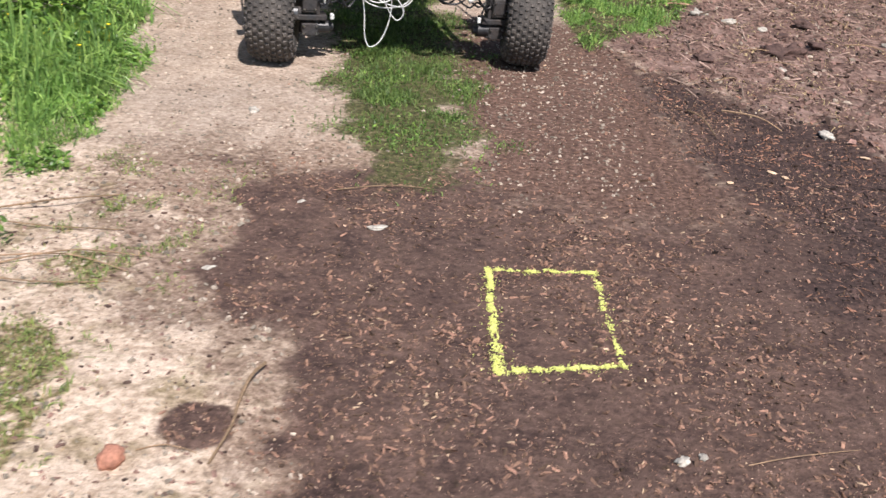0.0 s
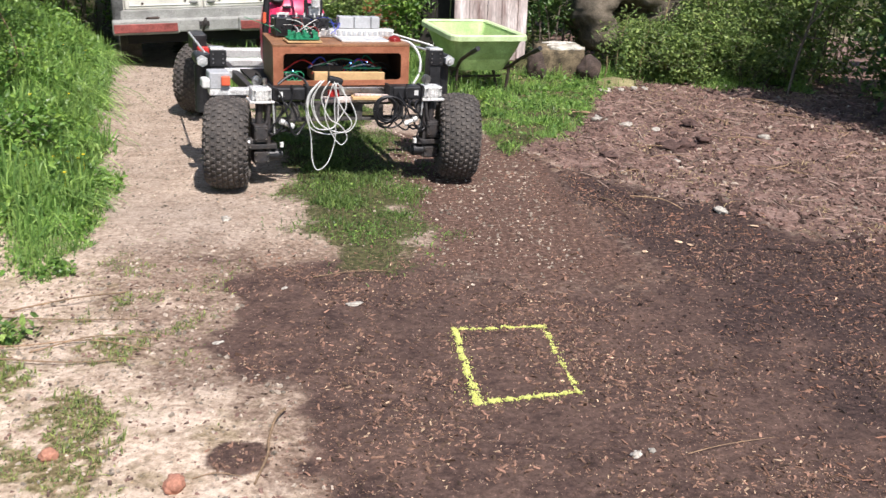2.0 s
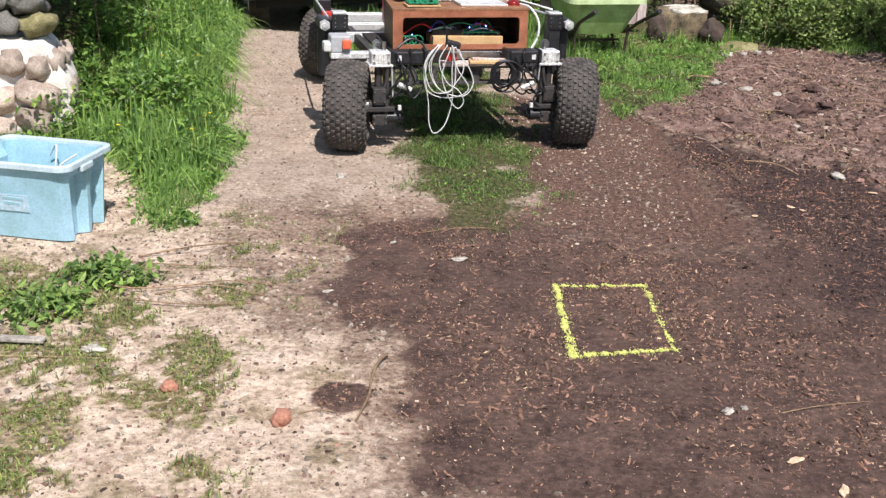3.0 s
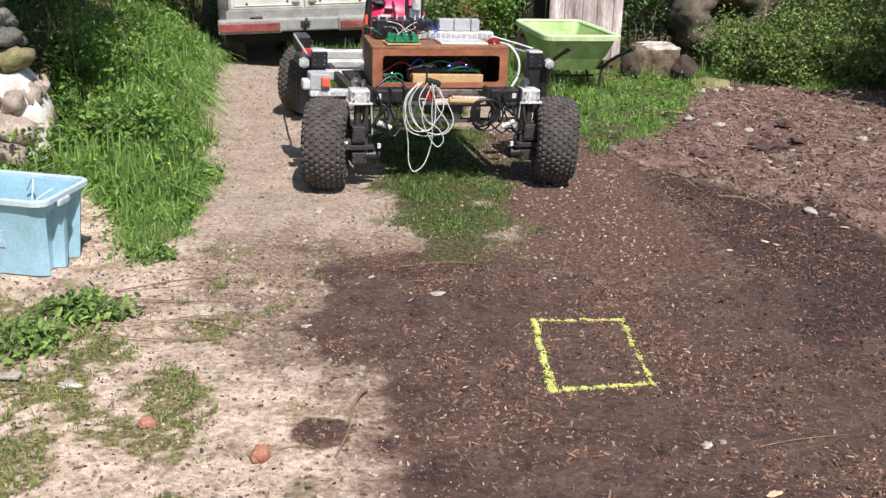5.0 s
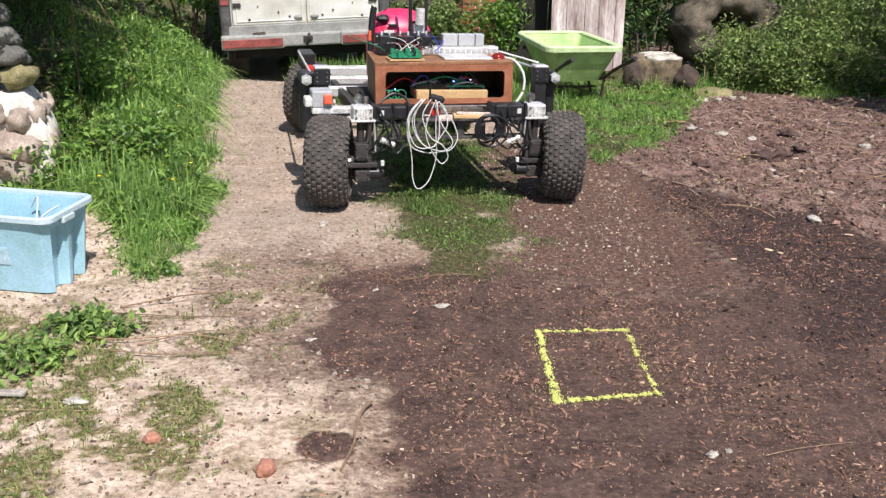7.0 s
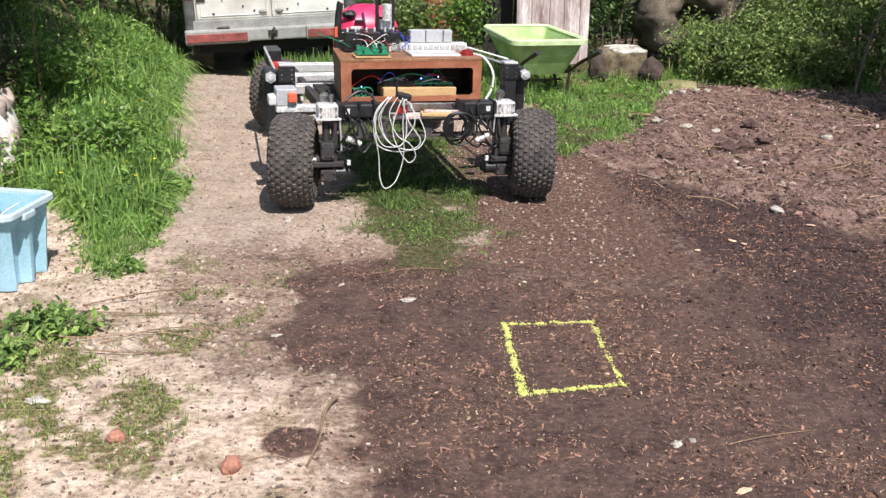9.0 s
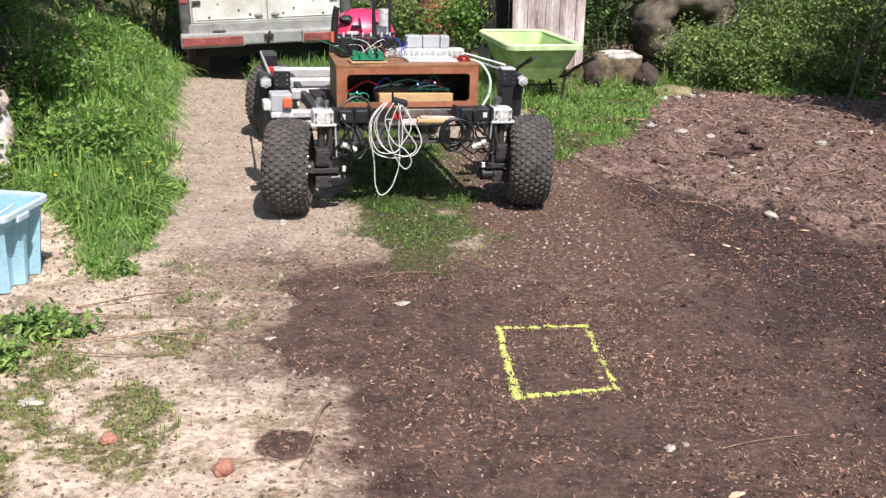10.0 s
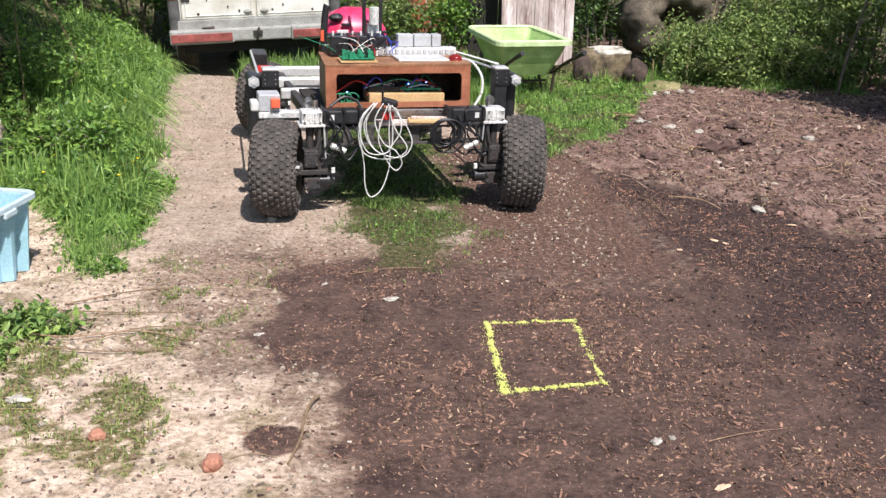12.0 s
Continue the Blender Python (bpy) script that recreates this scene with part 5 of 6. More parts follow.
# ---- stones, boards and brick at the far side ----
def rock(name, label, m, r, material, squash, seed, rough=0.35, sub=3):
    bm = bmesh.new()
    blob(bm, (0, 0, 0), r, sub, rough, squash, seed)
    ob = part(name, bm, material, None, smooth=True, m=m)
    return tagged(ob, label, "stone", "loose stones")


bm = bmesh.new()
box(bm, -0.23, 0.23, -0.2, 0.2, 0.0, 0.33, 0.03)
bmesh.ops.subdivide_edges(bm, edges=bm.edges[:], cuts=3, use_grid_fill=True)
for v in bm.verts:
    v.co += 0.03 * noise.noise_vector(v.co * 6)
tagged(part("stone_block", bm, M_block, None, smooth=True, m=pose(1.76, 10.64, 0.0, 0, 0, 6)), "limewashed squared stone block with dark stained sides", "stone block")
bm = bmesh.new()
box(bm, -0.14, 0.225, -0.19, 0.19, 0.31, 0.343, 0.012)
bmesh.ops.subdivide_edges(bm, edges=bm.edges[:], cuts=2, use_grid_fill=True)
for v in bm.verts:
    v.co += 0.035 * noise.noise_vector(v.co * 7)
part("limewash_cap", bm, M_cap, bpy.data.objects["stone_block"], "flaking white lime cap")
rock("boulder", "round dark brown boulder beside the block", pose(2.05, 10.42, 0.13), 0.135, M_boulder, (0.85, 0.9, 1.0), 3)
rock("boulder", "dark brown boulder leaning on the block", pose(1.50, 10.36, 0.13), 0.135, M_boulder, (0.75, 0.8, 1.15), 4)
rock("boulder", "flat mossy ochre rock", pose(2.28, 10.15, 0.03), 0.16, M_mossrock, (1.2, 0.8, 0.45), 5)
for k, (x, y, r) in enumerate(((2.12, 9.85, 0.06), (2.26, 9.82, 0.05), (2.40, 9.88, 0.055), (2.52, 9.95, 0.04), (1.72, 8.24, 0.065), (1.93, 8.17, 0.06), (2.15, 8.05, 0.05), (1.98, 5.85, 0.055), (2.02, 6.97, 0.03), (2.98, 7.9, 0.05), (0.80, 3.03, 0.024), (0.86, 3.06, 0.018), (-0.87, 5.42, 0.035))):
    rock("stone", "pale whitish loose stone on the earth", pose(x, y, height(x, y) + r * 0.15, 0, 0, 40 * k), r * 0.72, M_whitestone, (1.25, 0.85, 0.6), 10 + k, 0.6, 3)
for k, (x, y, r, lab) in enumerate(((-1.05, 2.95, 0.027, "pinkish red brick fragment"), (-0.64, 2.80, 0.036, "orange brown brick lump"))):
    rock("brick_fragment", lab + " lying on sand", pose(x, y, height(x, y) + r * 0.45, 0, 0, 25 + 60 * k), r, M_redstone, (1.1, 0.85, 0.75), 31 + k, 0.35, 3)
for k, (x, y, r) in enumerate(((2.1, 7.35, 0.085), (2.2, 7.42, 0.065), (2.02, 7.46, 0.06), (2.5, 8.25, 0.08), (1.55, 7.05, 0.065), (2.25, 7.9, 0.05), (2.42, 7.62, 0.06))):
    rock("clod", "dark crumbling clod of earth", pose(x, y, height(x, y) + r * 0.15), r * 0.8, M_darkclod, (1.2, 0.9, 0.65), 50 + k, 1.3, 3)


def build_boards():
    d = thing("board_door", "leaning weathered door of peeling pinkish white boards", "door", pose(1.08, 10.95, 0.10, 4, -2, 4))
    x = -0.38
    for k, w in enumerate((0.16, 0.19, 0.15, 0.17, 0.10)):
        part("board", box(bmesh.new(), x, x + w - 0.004, 0.003 * (k % 2), 0.025, 0.02 * (k % 3), 1.7, 0.004), M_peel, d)
        x += w
    part("ledge", box(bmesh.new(), -0.38, 0.38, 0.027, 0.05, 0.3, 0.42, 0.003), M_darkwood, d)
    # Near-black boards stand in for the shade of the open shed doorway.
    shed = thing("shed", "near-black boards standing in for the shed's shaded doorway", "shed", pose(0.55, 11.2, -0.05, 0, 0, 4))
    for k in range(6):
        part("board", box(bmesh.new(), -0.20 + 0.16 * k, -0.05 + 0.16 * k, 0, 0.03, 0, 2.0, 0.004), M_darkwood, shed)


build_boards()


def build_brick_pier():
    pier = thing("brick_pier", "old red brick pier with pale joints", "brickwork", pose(-0.12, 11.9, -0.24, 0, 0, 10))
    part("mortar", box(bmesh.new(), -0.17, 0.17, -0.16, 0.16, 0, 1.6), M_mortar, pier)
    me = mesh_of("brick", box(bmesh.new(), -0.105, 0.105, -0.05, 0.05, -0.0325, 0.0325, 0.006), M_brick)
    for j in range(20):
        for k in range(2):
            for side in (-1, 1):
                b = new("brick", me)
                b.parent = pier
                off = 0.055 if j % 2 else -0.055
                b.matrix_basis = pose(-0.055 + 0.22 * k - off * 0.5 - 0.055, side * 0.118, 0.04 + 0.077 * j)


build_brick_pier()

def build_stump():
    """Fallen hollow trunk: a thick gnarled ring of wood round a dark hole."""
    bm = bmesh.new()
    rings = []
    for y, r in ((0.45, 0.15), (0.10, 0.17), (0.0, 0.20), (-0.03, 0.27), (-0.02, 0.38), (0.06, 0.46), (0.25, 0.49), (0.7, 0.48)):
        row = []
        for i in range(40):
            a = 2 * math.pi * i / 40
            c, d = math.cos(a), math.sin(a)
            k = r * (1 + 0.22 * noise.noise(Vector((c * 1.7, d * 1.7, 2.0))) + 0.16 * noise.noise(Vector((c * 4.5, d * 4.5, y * 3 + r * 7))))
            row.append(bm.verts.new((k * c * 1.18, y + 0.04 * noise.noise(Vector((c * 3, d * 3, r * 5))), k * d * 0.86)))
        rings.append(row)
    for a, b in zip(rings, rings[1:]):
        for i in range(40):
            bm.faces.new((a[i], a[(i + 1) % 40], b[(i + 1) % 40], b[i]))
    bm.faces.new(rings[0])
    bm.faces.new(rings[-1][::-1])
    bmesh.ops.recalc_face_normals(bm, faces=bm.faces)
    tagged(part("hollow_log", bm, M_stump, None, smooth=True, m=pose(2.62, 11.05, 0.62, -6, 0, 4)), "dark mossy hollow tree stump among shrubs", "tree stump")


build_stump()


# ---- shrubs ----
def shrub(name, label, m, size, n, leaf, material, seed, stems=9, stemr=0.012, spread=0.07, up=0.4, shape=1.0):
    """Branching stems with leaves in clumps round their ends; uneven outline with gaps."""
    rng = random.Random(seed)
    t = thing(name, label, "shrub", m, "shrubs")
    verts, faces, ends = [], [], []
    bm = bmesh.new()
    for k in range(stems):
        a = rng.uniform(0, 6.283)
        bx, by = 0.25 * size[0] * math.cos(a) * rng.random(), 0.25 * size[1] * math.sin(a) * rng.random()
        ex, ey, ez = size[0] * 0.5 * math.cos(a) * rng.uniform(0.3, 1), size[1] * 0.5 * math.sin(a) * rng.uniform(0.3, 1), size[2] * rng.uniform(0.5, 1.0)
        mid = (bx + (ex - bx) * 0.35 + rng.uniform(-0.08, 0.08), by + (ey - by) * 0.35, ez * 0.55)
        tube(bm, [(bx, by, -0.03), mid, (ex, ey, ez)], stemr * rng.uniform(0.6, 1.2), n=5, r_end=0.003)
        for q in range(4):
            f = rng.uniform(0.35, 1)
            p = Vector(mid).lerp(Vector((ex, ey, ez)), f)
            e = p + Vector((rng.gauss(0, 0.16) * size[0], rng.gauss(0, 0.16) * size[1], rng.uniform(-0.05, 0.15) * size[2]))
            tube(bm, [p, (p + e) / 2 + Vector((0, 0, 0.02)), e], stemr * 0.4, n=4, r_end=0.002)
            ends.append(e)
    part("stem", bm, M_bark, t)
    for _ in range(int(22 * size[0] * size[2])):
        a, b = rng.uniform(0, 6.283), rng.random() ** 0.6
        ends.append(Vector((size[0] * 0.5 * math.cos(a) * b, size[1] * 0.5 * math.sin(a) * b, size[2] * rng.uniform(0.06, 0.95) * (1 - 0.25 * b * shape))))
    pts = []
    for _ in range(n):
        e = rng.choice(ends)
        p = e + Vector((rng.gauss(0, spread), rng.gauss(0, spread), rng.gauss(0, spread * 0.8)))
        p.z = max(0.02, p.z)
        pts.append(p)
    leaves(pts, leaf, rng, verts, faces, up)
    f = new("foliage", raw("foliage", verts, faces, material))
    f.parent = t
    tagged(f, kind="stuff")
    return t


# far side, behind the earth mound
shrub("shrub", "leafy green bramble shrub beside the stump", pose(2.75, 10.75, 0.0), (1.1, 0.7, 0.60), 7000, 0.040, M_leafpale, 21, 14, 0.010, 0.075)
shrub("shrub", "low sprawling bramble at the edge of the earth", pose(3.10, 10.45, 0.0), (1.5, 0.5, 0.50), 4500, 0.038, M_leafpale, 50, 12, 0.008, 0.07)
shrub("shrub", "low dusty bramble in front of the sapling", pose(3.72, 10.40, 0.0), (0.7, 0.5, 0.55), 2600, 0.038, M_leafpale, 51, 10, 0.008, 0.07)
shrub("shrub", "dense green privet shrub at the edge of the earth", pose(3.55, 10.75, 0.0), (1.2, 0.9, 1.1), 9000, 0.040, M_leafpale, 22, 16, 0.010, 0.08)
shrub("shrub", "green shrub with bare stem showing", pose(4.35, 10.75, 0.0), (1.0, 0.9, 1.6), 4200, 0.062, M_leafpale, 23, 9, 0.018, 0.09)
shrub("shrub", "broad-leaved shrub in part shade", pose(5.4, 10.2, 0.0), (1.2, 1.2, 1.5), 3000, 0.085, M_leafpale, 24, 8, 0.02)
# Two unseen shrubs, added to cast shade over the earth's far right.
shrub("shrub", "tall shrub added out of view to shade the dug earth", pose(5.35, 7.0, 0.0), (1.4, 1.4, 3.0), 5000, 0.085, M_leafdark, 49, 12, 0.02, 0.12)
shrub("shrub", "tall shrub added out of view to shade the dug earth", pose(4.88, 8.5, 0.0), (1.4, 1.5, 3.4), 14000, 0.085, M_leafdark, 48, 14, 0.02, 0.12)
shrub("shrub", "dark shrub behind the stone block", pose(1.85, 11.6, 0.0), (1.0, 0.8, 1.5), 3600, 0.06, M_leafdark, 25, 10)
shrub("shrub", "dark shrub at the back of the yard", pose(3.3, 12.0, 0.0), (2.2, 1.0, 2.0), 6500, 0.07, M_leafdark, 26, 14)
shrub("shrub", "dark shrub at the back of the yard", pose(5.3, 11.8, 0.0), (2.2, 1.2, 2.2), 6500, 0.075, M_leafdark, 27, 14)
shrub("shrub", "weeds with pale green leaves by the brick pier", pose(-0.55, 11.7, -0.2), (0.9, 0.6, 0.9), 2600, 0.055, M_leafpale, 28, 8)
shrub("shrub", "weeds with pale green leaves by the shed", pose(0.25, 11.3, -0.1), (0.7, 0.5, 0.9), 2400, 0.055, M_leaf, 29, 8)
shrub("shrub", "dark hedge behind the yard", pose(-0.3, 13.0, -0.2), (3.2, 1.0, 2.4), 6500, 0.08, M_leafdark, 30, 14)
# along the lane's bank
# Leaf canopy above the view, added to keep sun off the bank below.
shrub("shrub", "overhanging ivy added above view to shade the bank behind the wall", pose(-3.2, 6.45, 1.2), (1.5, 1.4, 1.2), 10000, 0.06, M_leafdark, 45, 10, 0.012, 0.12)
shrub("shrub", "overhanging bramble added above view to shade the bank", pose(-3.45, 7.7, 1.3), (1.5, 1.7, 1.2), 10000, 0.06, M_leafdark, 46, 10, 0.012, 0.12)
shrub("shrub", "overhanging bramble added above view to shade the bank", pose(-4.3, 9.4, 1.3), (1.5, 1.8, 1.2), 7000, 0.06, M_leafdark, 47, 10, 0.012, 0.12)
shrub("shrub", "ivy and bramble on the shady bank", pose(-3.55, 7.1, 0.10), (0.9, 0.9, 1.3), 2200, 0.045, M_leafdark, 31, 12)
shrub("shrub", "bramble with arching stems on the bank", pose(-3.65, 8.2, 0.35), (0.9, 1.3, 1.5), 6500, 0.042, M_leaf, 32, 12)
shrub("shrub", "bramble with arching stems on the bank", pose(-4.0, 9.5, 0.35), (1.0, 1.4, 1.5), 6500, 0.042, M_leaf, 33, 12)
shrub("shrub", "hedge beside the lane", pose(-4.45, 10.9, 0.4), (1.1, 1.6, 1.6), 6500, 0.045, M_leaf, 34, 12)
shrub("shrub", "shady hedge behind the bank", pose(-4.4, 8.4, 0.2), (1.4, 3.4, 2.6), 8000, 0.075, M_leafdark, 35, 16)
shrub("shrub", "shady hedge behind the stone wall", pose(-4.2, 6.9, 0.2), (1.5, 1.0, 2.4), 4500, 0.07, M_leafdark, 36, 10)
shrub("shrub", "young nettles and dock at the verge", pose(-2.35, 6.45, 0.02), (0.6, 0.5, 0.28), 900, 0.05, M_leaf, 37, 8, 0.006)
shrub("shrub", "young nettles at the verge", pose(-2.75, 7.5, 0.18), (0.6, 0.8, 0.45), 1200, 0.045, M_leaf, 38, 8, 0.006)
shrub("weed", "heap of wilting green weeds on the sand", pose(-1.60, 3.80, 0.0), (0.26, 0.22, 0.030), 520, 0.044, M_wilt, 39, 8, 0.004, 0.035, 0.05)
shrub("weed", "heap of wilting green weeds on the sand", pose(-1.72, 3.52, 0.0), (0.28, 0.40, 0.020), 520, 0.044, M_wilt, 40, 8, 0.004, 0.04, 0.0)

shrub("shrub", "hedge beside the van", pose(-3.75, 12.9, -0.1), (1.3, 2.4, 1.9), 9000, 0.06, M_leaf, 41, 12)
shrub("shrub", "hedge behind the lane", pose(-4.9, 11.8, 0.0), (1.8, 3.2, 2.4), 10000, 0.07, M_leafdark, 42, 12)
shrub("shrub", "dark hedge far behind the van", pose(-3.6, 17.5, -0.1), (6.5, 1.2, 3.0), 9000, 0.11, M_leafdark, 43, 16, 0.02, 0.12)
shrub("shrub", "dark hedge far behind the yard", pose(2.6, 14.2, -0.1), (6.5, 1.2, 3.0), 9000, 0.11, M_leafdark, 44, 16, 0.02, 0.12)


def weeds(name, label, n, region, weight, size, hi, seed, material):
    """Low broad-leaved weeds among the grass as one object of stuff."""
    rng = random.Random(seed)
    pts, tries = [], 0
    while len(pts) < n and tries < 200000:
        tries += 1
        x, y = rng.uniform(region[0], region[1]), rng.uniform(region[2], region[3])
        if rng.random() < weight(x, y) * smooth01(-0.1, 0.3, nz(x, y, 3.5, 5.5)):
            pts.append(Vector((x, y, height(x, y) + rng.uniform(0.01, hi) * (0.4 + 0.6 * smooth01(4.6, 6, y)))))
    verts, faces = [], []
    leaves(pts, size, rng, verts, faces, 0.2)
    return tagged(new(name, raw(name, verts, faces, material)), label, "weeds", kind="stuff")


# ---- grass ----
W_turf = lambda x, y: zones(x, y)[2]
W_verge = lambda x, y: W_turf(x, y) * (1.0 if x < lerp_table(y, VERGE) + 0.08 else 0.0) * (0.04 + 0.96 * smooth01(1.05, 0.55, lerp_table(y, VERGE) - x + 0.3 * nz(x, y, 1.6, 2.0))) * smooth01(5.6, 6.6, y + 1.6 * (x + 2.9)) * (0.6 + 0.8 * max(-0.5, nz(x, y, 2.5, 1.9)))
W_strip = lambda x, y: W_turf(x, y) * (1.0 if x > lerp_table(y, VERGE) + 0.2 else 0.0)
W_tuft = lambda x, y: W_sand(x, y) * moss_at(x, y) * (0.2 if 3.95 < y < 5.7 and x < -1.35 else 1.0)
grass("verge_grass", "long bright green grass on the lane's verge", 26000, (-3.9, -1.3, 4.4, 12.4), (0.06, 0.30), 61, M_grass, W_verge, 0.0105, 0.85, 0.85, lambda x, y: (0.30 + 0.70 * smooth01(4.6, 6.4, y)) * (0.45 + 0.55 * smooth01(0.0, 0.35, lerp_table(y, VERGE) - x)))
grass("verge_tall_grass", "taller arching grass blades on the verge", 7500, (-3.6, -1.5, 4.9, 12.2), (0.20, 0.44), 68, M_grass, W_verge, 0.012, 0.9, 1.0)
weeds("verge_weeds", "broad-leaved weeds in the verge", 6500, (-3.4, -1.3, 4.4, 11.0), lambda x, y: W_turf(x, y) * (x < lerp_table(y, VERGE) - 0.15), 0.046, 0.26, 81, M_leaf)
W_lip = lambda x, y: (1.0 if x < lerp_table(y, VERGE) + 0.10 + 0.12 * nz(x, y, 5, 3.3) else 0.0) * smooth01(4.25, 4.75, y + 0.35 * nz(x, y, 2.6, 7.7)) * smooth01(6.6, 5.6, y) * smooth01(-0.1, 0.1, x - lerp_table(y, [(4.4, -1.62), (4.9, -1.80), (5.4, -2.05), (5.8, -2.6), (6.2, -9.0)]) + 0.15 * nz(x, y, 4, 8.1))
grass("verge_lip_grass", "short tangled grass where the verge meets the sand", 9000, (-3.2, -1.2, 4.2, 6.6), (0.03, 0.12), 69, M_grass, W_lip, 0.007, 1.1, 0.9)
weeds("verge_lip_weeds", "low weeds at the verge's edge", 1100, (-3.2, -1.2, 4.2, 6.6), W_lip, 0.042, 0.09, 83, M_leaf)
weeds("shrub_foot_weeds", "low leafy weeds under the shrubs", 4200, (2.25, 4.9, 10.25, 11.3), lambda x, y: 1.0, 0.055, 0.5, 84, M_leafpale)
weeds("strip_weeds", "small clover leaves in the trodden strip", 1100, (-1.2, 0.5, 4.5, 9.5), W_strip, 0.020, 0.04, 82, M_leaf)
grass("strip_grass", "short trodden grass between the wheel tracks", 30000, (-1.5, 0.5, 4.5, 10.2), (0.02, 0.085), 62, M_short, lambda x, y: W_strip(x, y) ** 1.6 * min(1, max(0.15, 0.5 + 1.0 * nz(x, y, 4.0, 6.9))) * (0.35 + 0.65 * smooth01(4.7, 5.5, y)), 0.006, 0.9)
grass("patch_grass", "green grass below the wheelbarrow", 9000, (0.6, 2.4, 7.0, 10.6), (0.03, 0.21), 63, M_grass, lambda x, y: W_strip(x, y) * min(1, max(0.03, 0.35 + 2.4 * nz(x, y, 3.6, 2.9))), 0.008, 1.3, 0.9)
weeds("patch_weeds", "low leafy weeds below the wheelbarrow", 800, (0.6, 2.4, 7.0, 10.6), W_strip, 0.045, 0.14, 86, M_leaf)
grass("shrub_foot_grass", "tangled green grass and weeds at the foot of the shrubs", 4500, (2.15, 4.3, 9.9, 11.0), (0.06, 0.30), 70, M_grass, lambda x, y: smooth01(10.0, 10.4, y + 0.3 * nz(x, y, 3, 4.4)) * min(1, max(0.05, 0.4 + 1.6 * nz(x, y, 2.6, 6.1))), 0.008, 1.0, 0.9)
grass("rear_grass", "long green grass before the van", 8000, (-1.95, 0.9, 8.7, 11.4), (0.16, 0.42), 64, M_grass, lambda x, y: smooth01(-1.85, -1.65, x + 0.22 * (y - 9.3)) * smooth01(8.75, 9.3, y) * smooth01(0.9, 0.5, x), 0.009, 0.45)
grass("tufts", "thin tufts of grass on the sand", 20000, (-2.6, -0.3, 2.1, 5.2), (0.008, 0.055), 65, M_tuft, W_tuft, 0.005, 1.1)
grass("thatch", "dead straw and thatch on the sand", 12000, (-2.6, 0.0, 2.1, 5.2), (0.006, 0.03), 67, M_straw, lambda x, y: W_sand(x, y) * (0.25 + 0.75 * moss_at(x, y)), 0.004, 2.5, 0.9)
grass("straw", "dry straw and dead stalks on the earth", 15000, (0.7, 4.8, 5.0, 10.5), (0.012, 0.065), 66, M_straw, lambda x, y: W_mound(x, y) * max(0.1, 0.4 + nz(x, y, 2.1, 1.1)) + 0.7 * W_strip(x, y) * (x > 0.8), 0.0065, 3.0, 0.9)

# ---- chips, pebbles, clods ----
scatter("bark_mulch", "dark brown bark chips and crumbs", "mulch", M_chip, 38000, (-1.0, 3.4, 2.0, 7.2), (0.0028, 0.016), 71, 0.3, 3.0, W_soil)
scatter("mulch_crumbs", "fine dark and pale crumbs of bark", "mulch", M_crumb, 30000, (-1.0, 2.9, 2.1, 6.6), (0.0016, 0.007), 85, 0.5, 2.5, lambda x, y: zones(x, y)[0] * 0.8 + 0.3 * damp_at(x, y))
scatter("pale_chips", "pale wood chips on the mulch", "mulch", M_palechip, 6000, (-1.0, 3.4, 2.0, 7.2), (0.002, 0.011), 72, 0.25, 3.0, W_soil)
scatter("sand_grit", "small stones and crumbs on the sand", "pebbles", M_pebble, 7000, (-2.8, 0.4, 2.0, 5.2), (0.004, 0.022), 73, 0.6, 1.5, W_sand)
scatter("sand_crumbs", "dark crumbs of soil on the sand", "earth", M_clod, 9000, (-2.8, 0.3, 2.0, 5.3), (0.002, 0.016), 77, 0.5, 1.7, W_sand)
scatter("gravel_grit", "grey gravel on the lane", "gravel", M_pebble, 13000, (-3.0, 1.0, 4.6, 11), (0.003, 0.018), 74, 0.6, 1.5, W_gravel)
scatter("mound_clods", "crumbly brown clods and stones", "earth", M_clod, 9500, (0.7, 4.8, 4.8, 10.6), (0.006, 0.042), 75, 0.6, 1.6, W_mound)
scatter("damp_clods", "dark damp clods and crumbs at the foot of the dug earth", "earth", M_darkclod, 6500, (0.7, 4.0, 3.2, 8.4), (0.004, 0.026), 78, 0.6, 1.6, lambda x, y: wet_at(x, y) + 0.12 * W_mound(x, y))
scatter("mound_litter", "dead stalks, roots and straw littering the dug earth", "litter", M_litter, 2900, (0.8, 4.8, 5.0, 10.4), (0.006, 0.015), 79, 0.6, 16.0, lambda x, y: W_mound(x, y) * max(0.12, 0.5 + 1.2 * nz(x, y, 2.3, 9.1)), -0.4, 0.25)
scatter("bark_shreds", "reddish brown bark shreds and dead leaves along the dug earth", "litter", M_shred, 2600, (0.7, 3.6, 2.2, 7.4), (0.004, 0.012), 80, 0.4, 6.0, lambda x, y: wet_at(x, y) * max(0.05, 0.3 + 1.4 * nz(x, y, 2.8, 5.9)) + 0.25 * W_soil(x, y) * max(0, nz(x, y, 2.1, 12.3)), -0.1, 0.4)
scatter("mound_stones", "pale stones in the earth", "stones", M_pebble, 700, (0.7, 4.8, 4.8, 10.6), (0.008, 0.04), 76, 0.6, 1.6, W_mound)


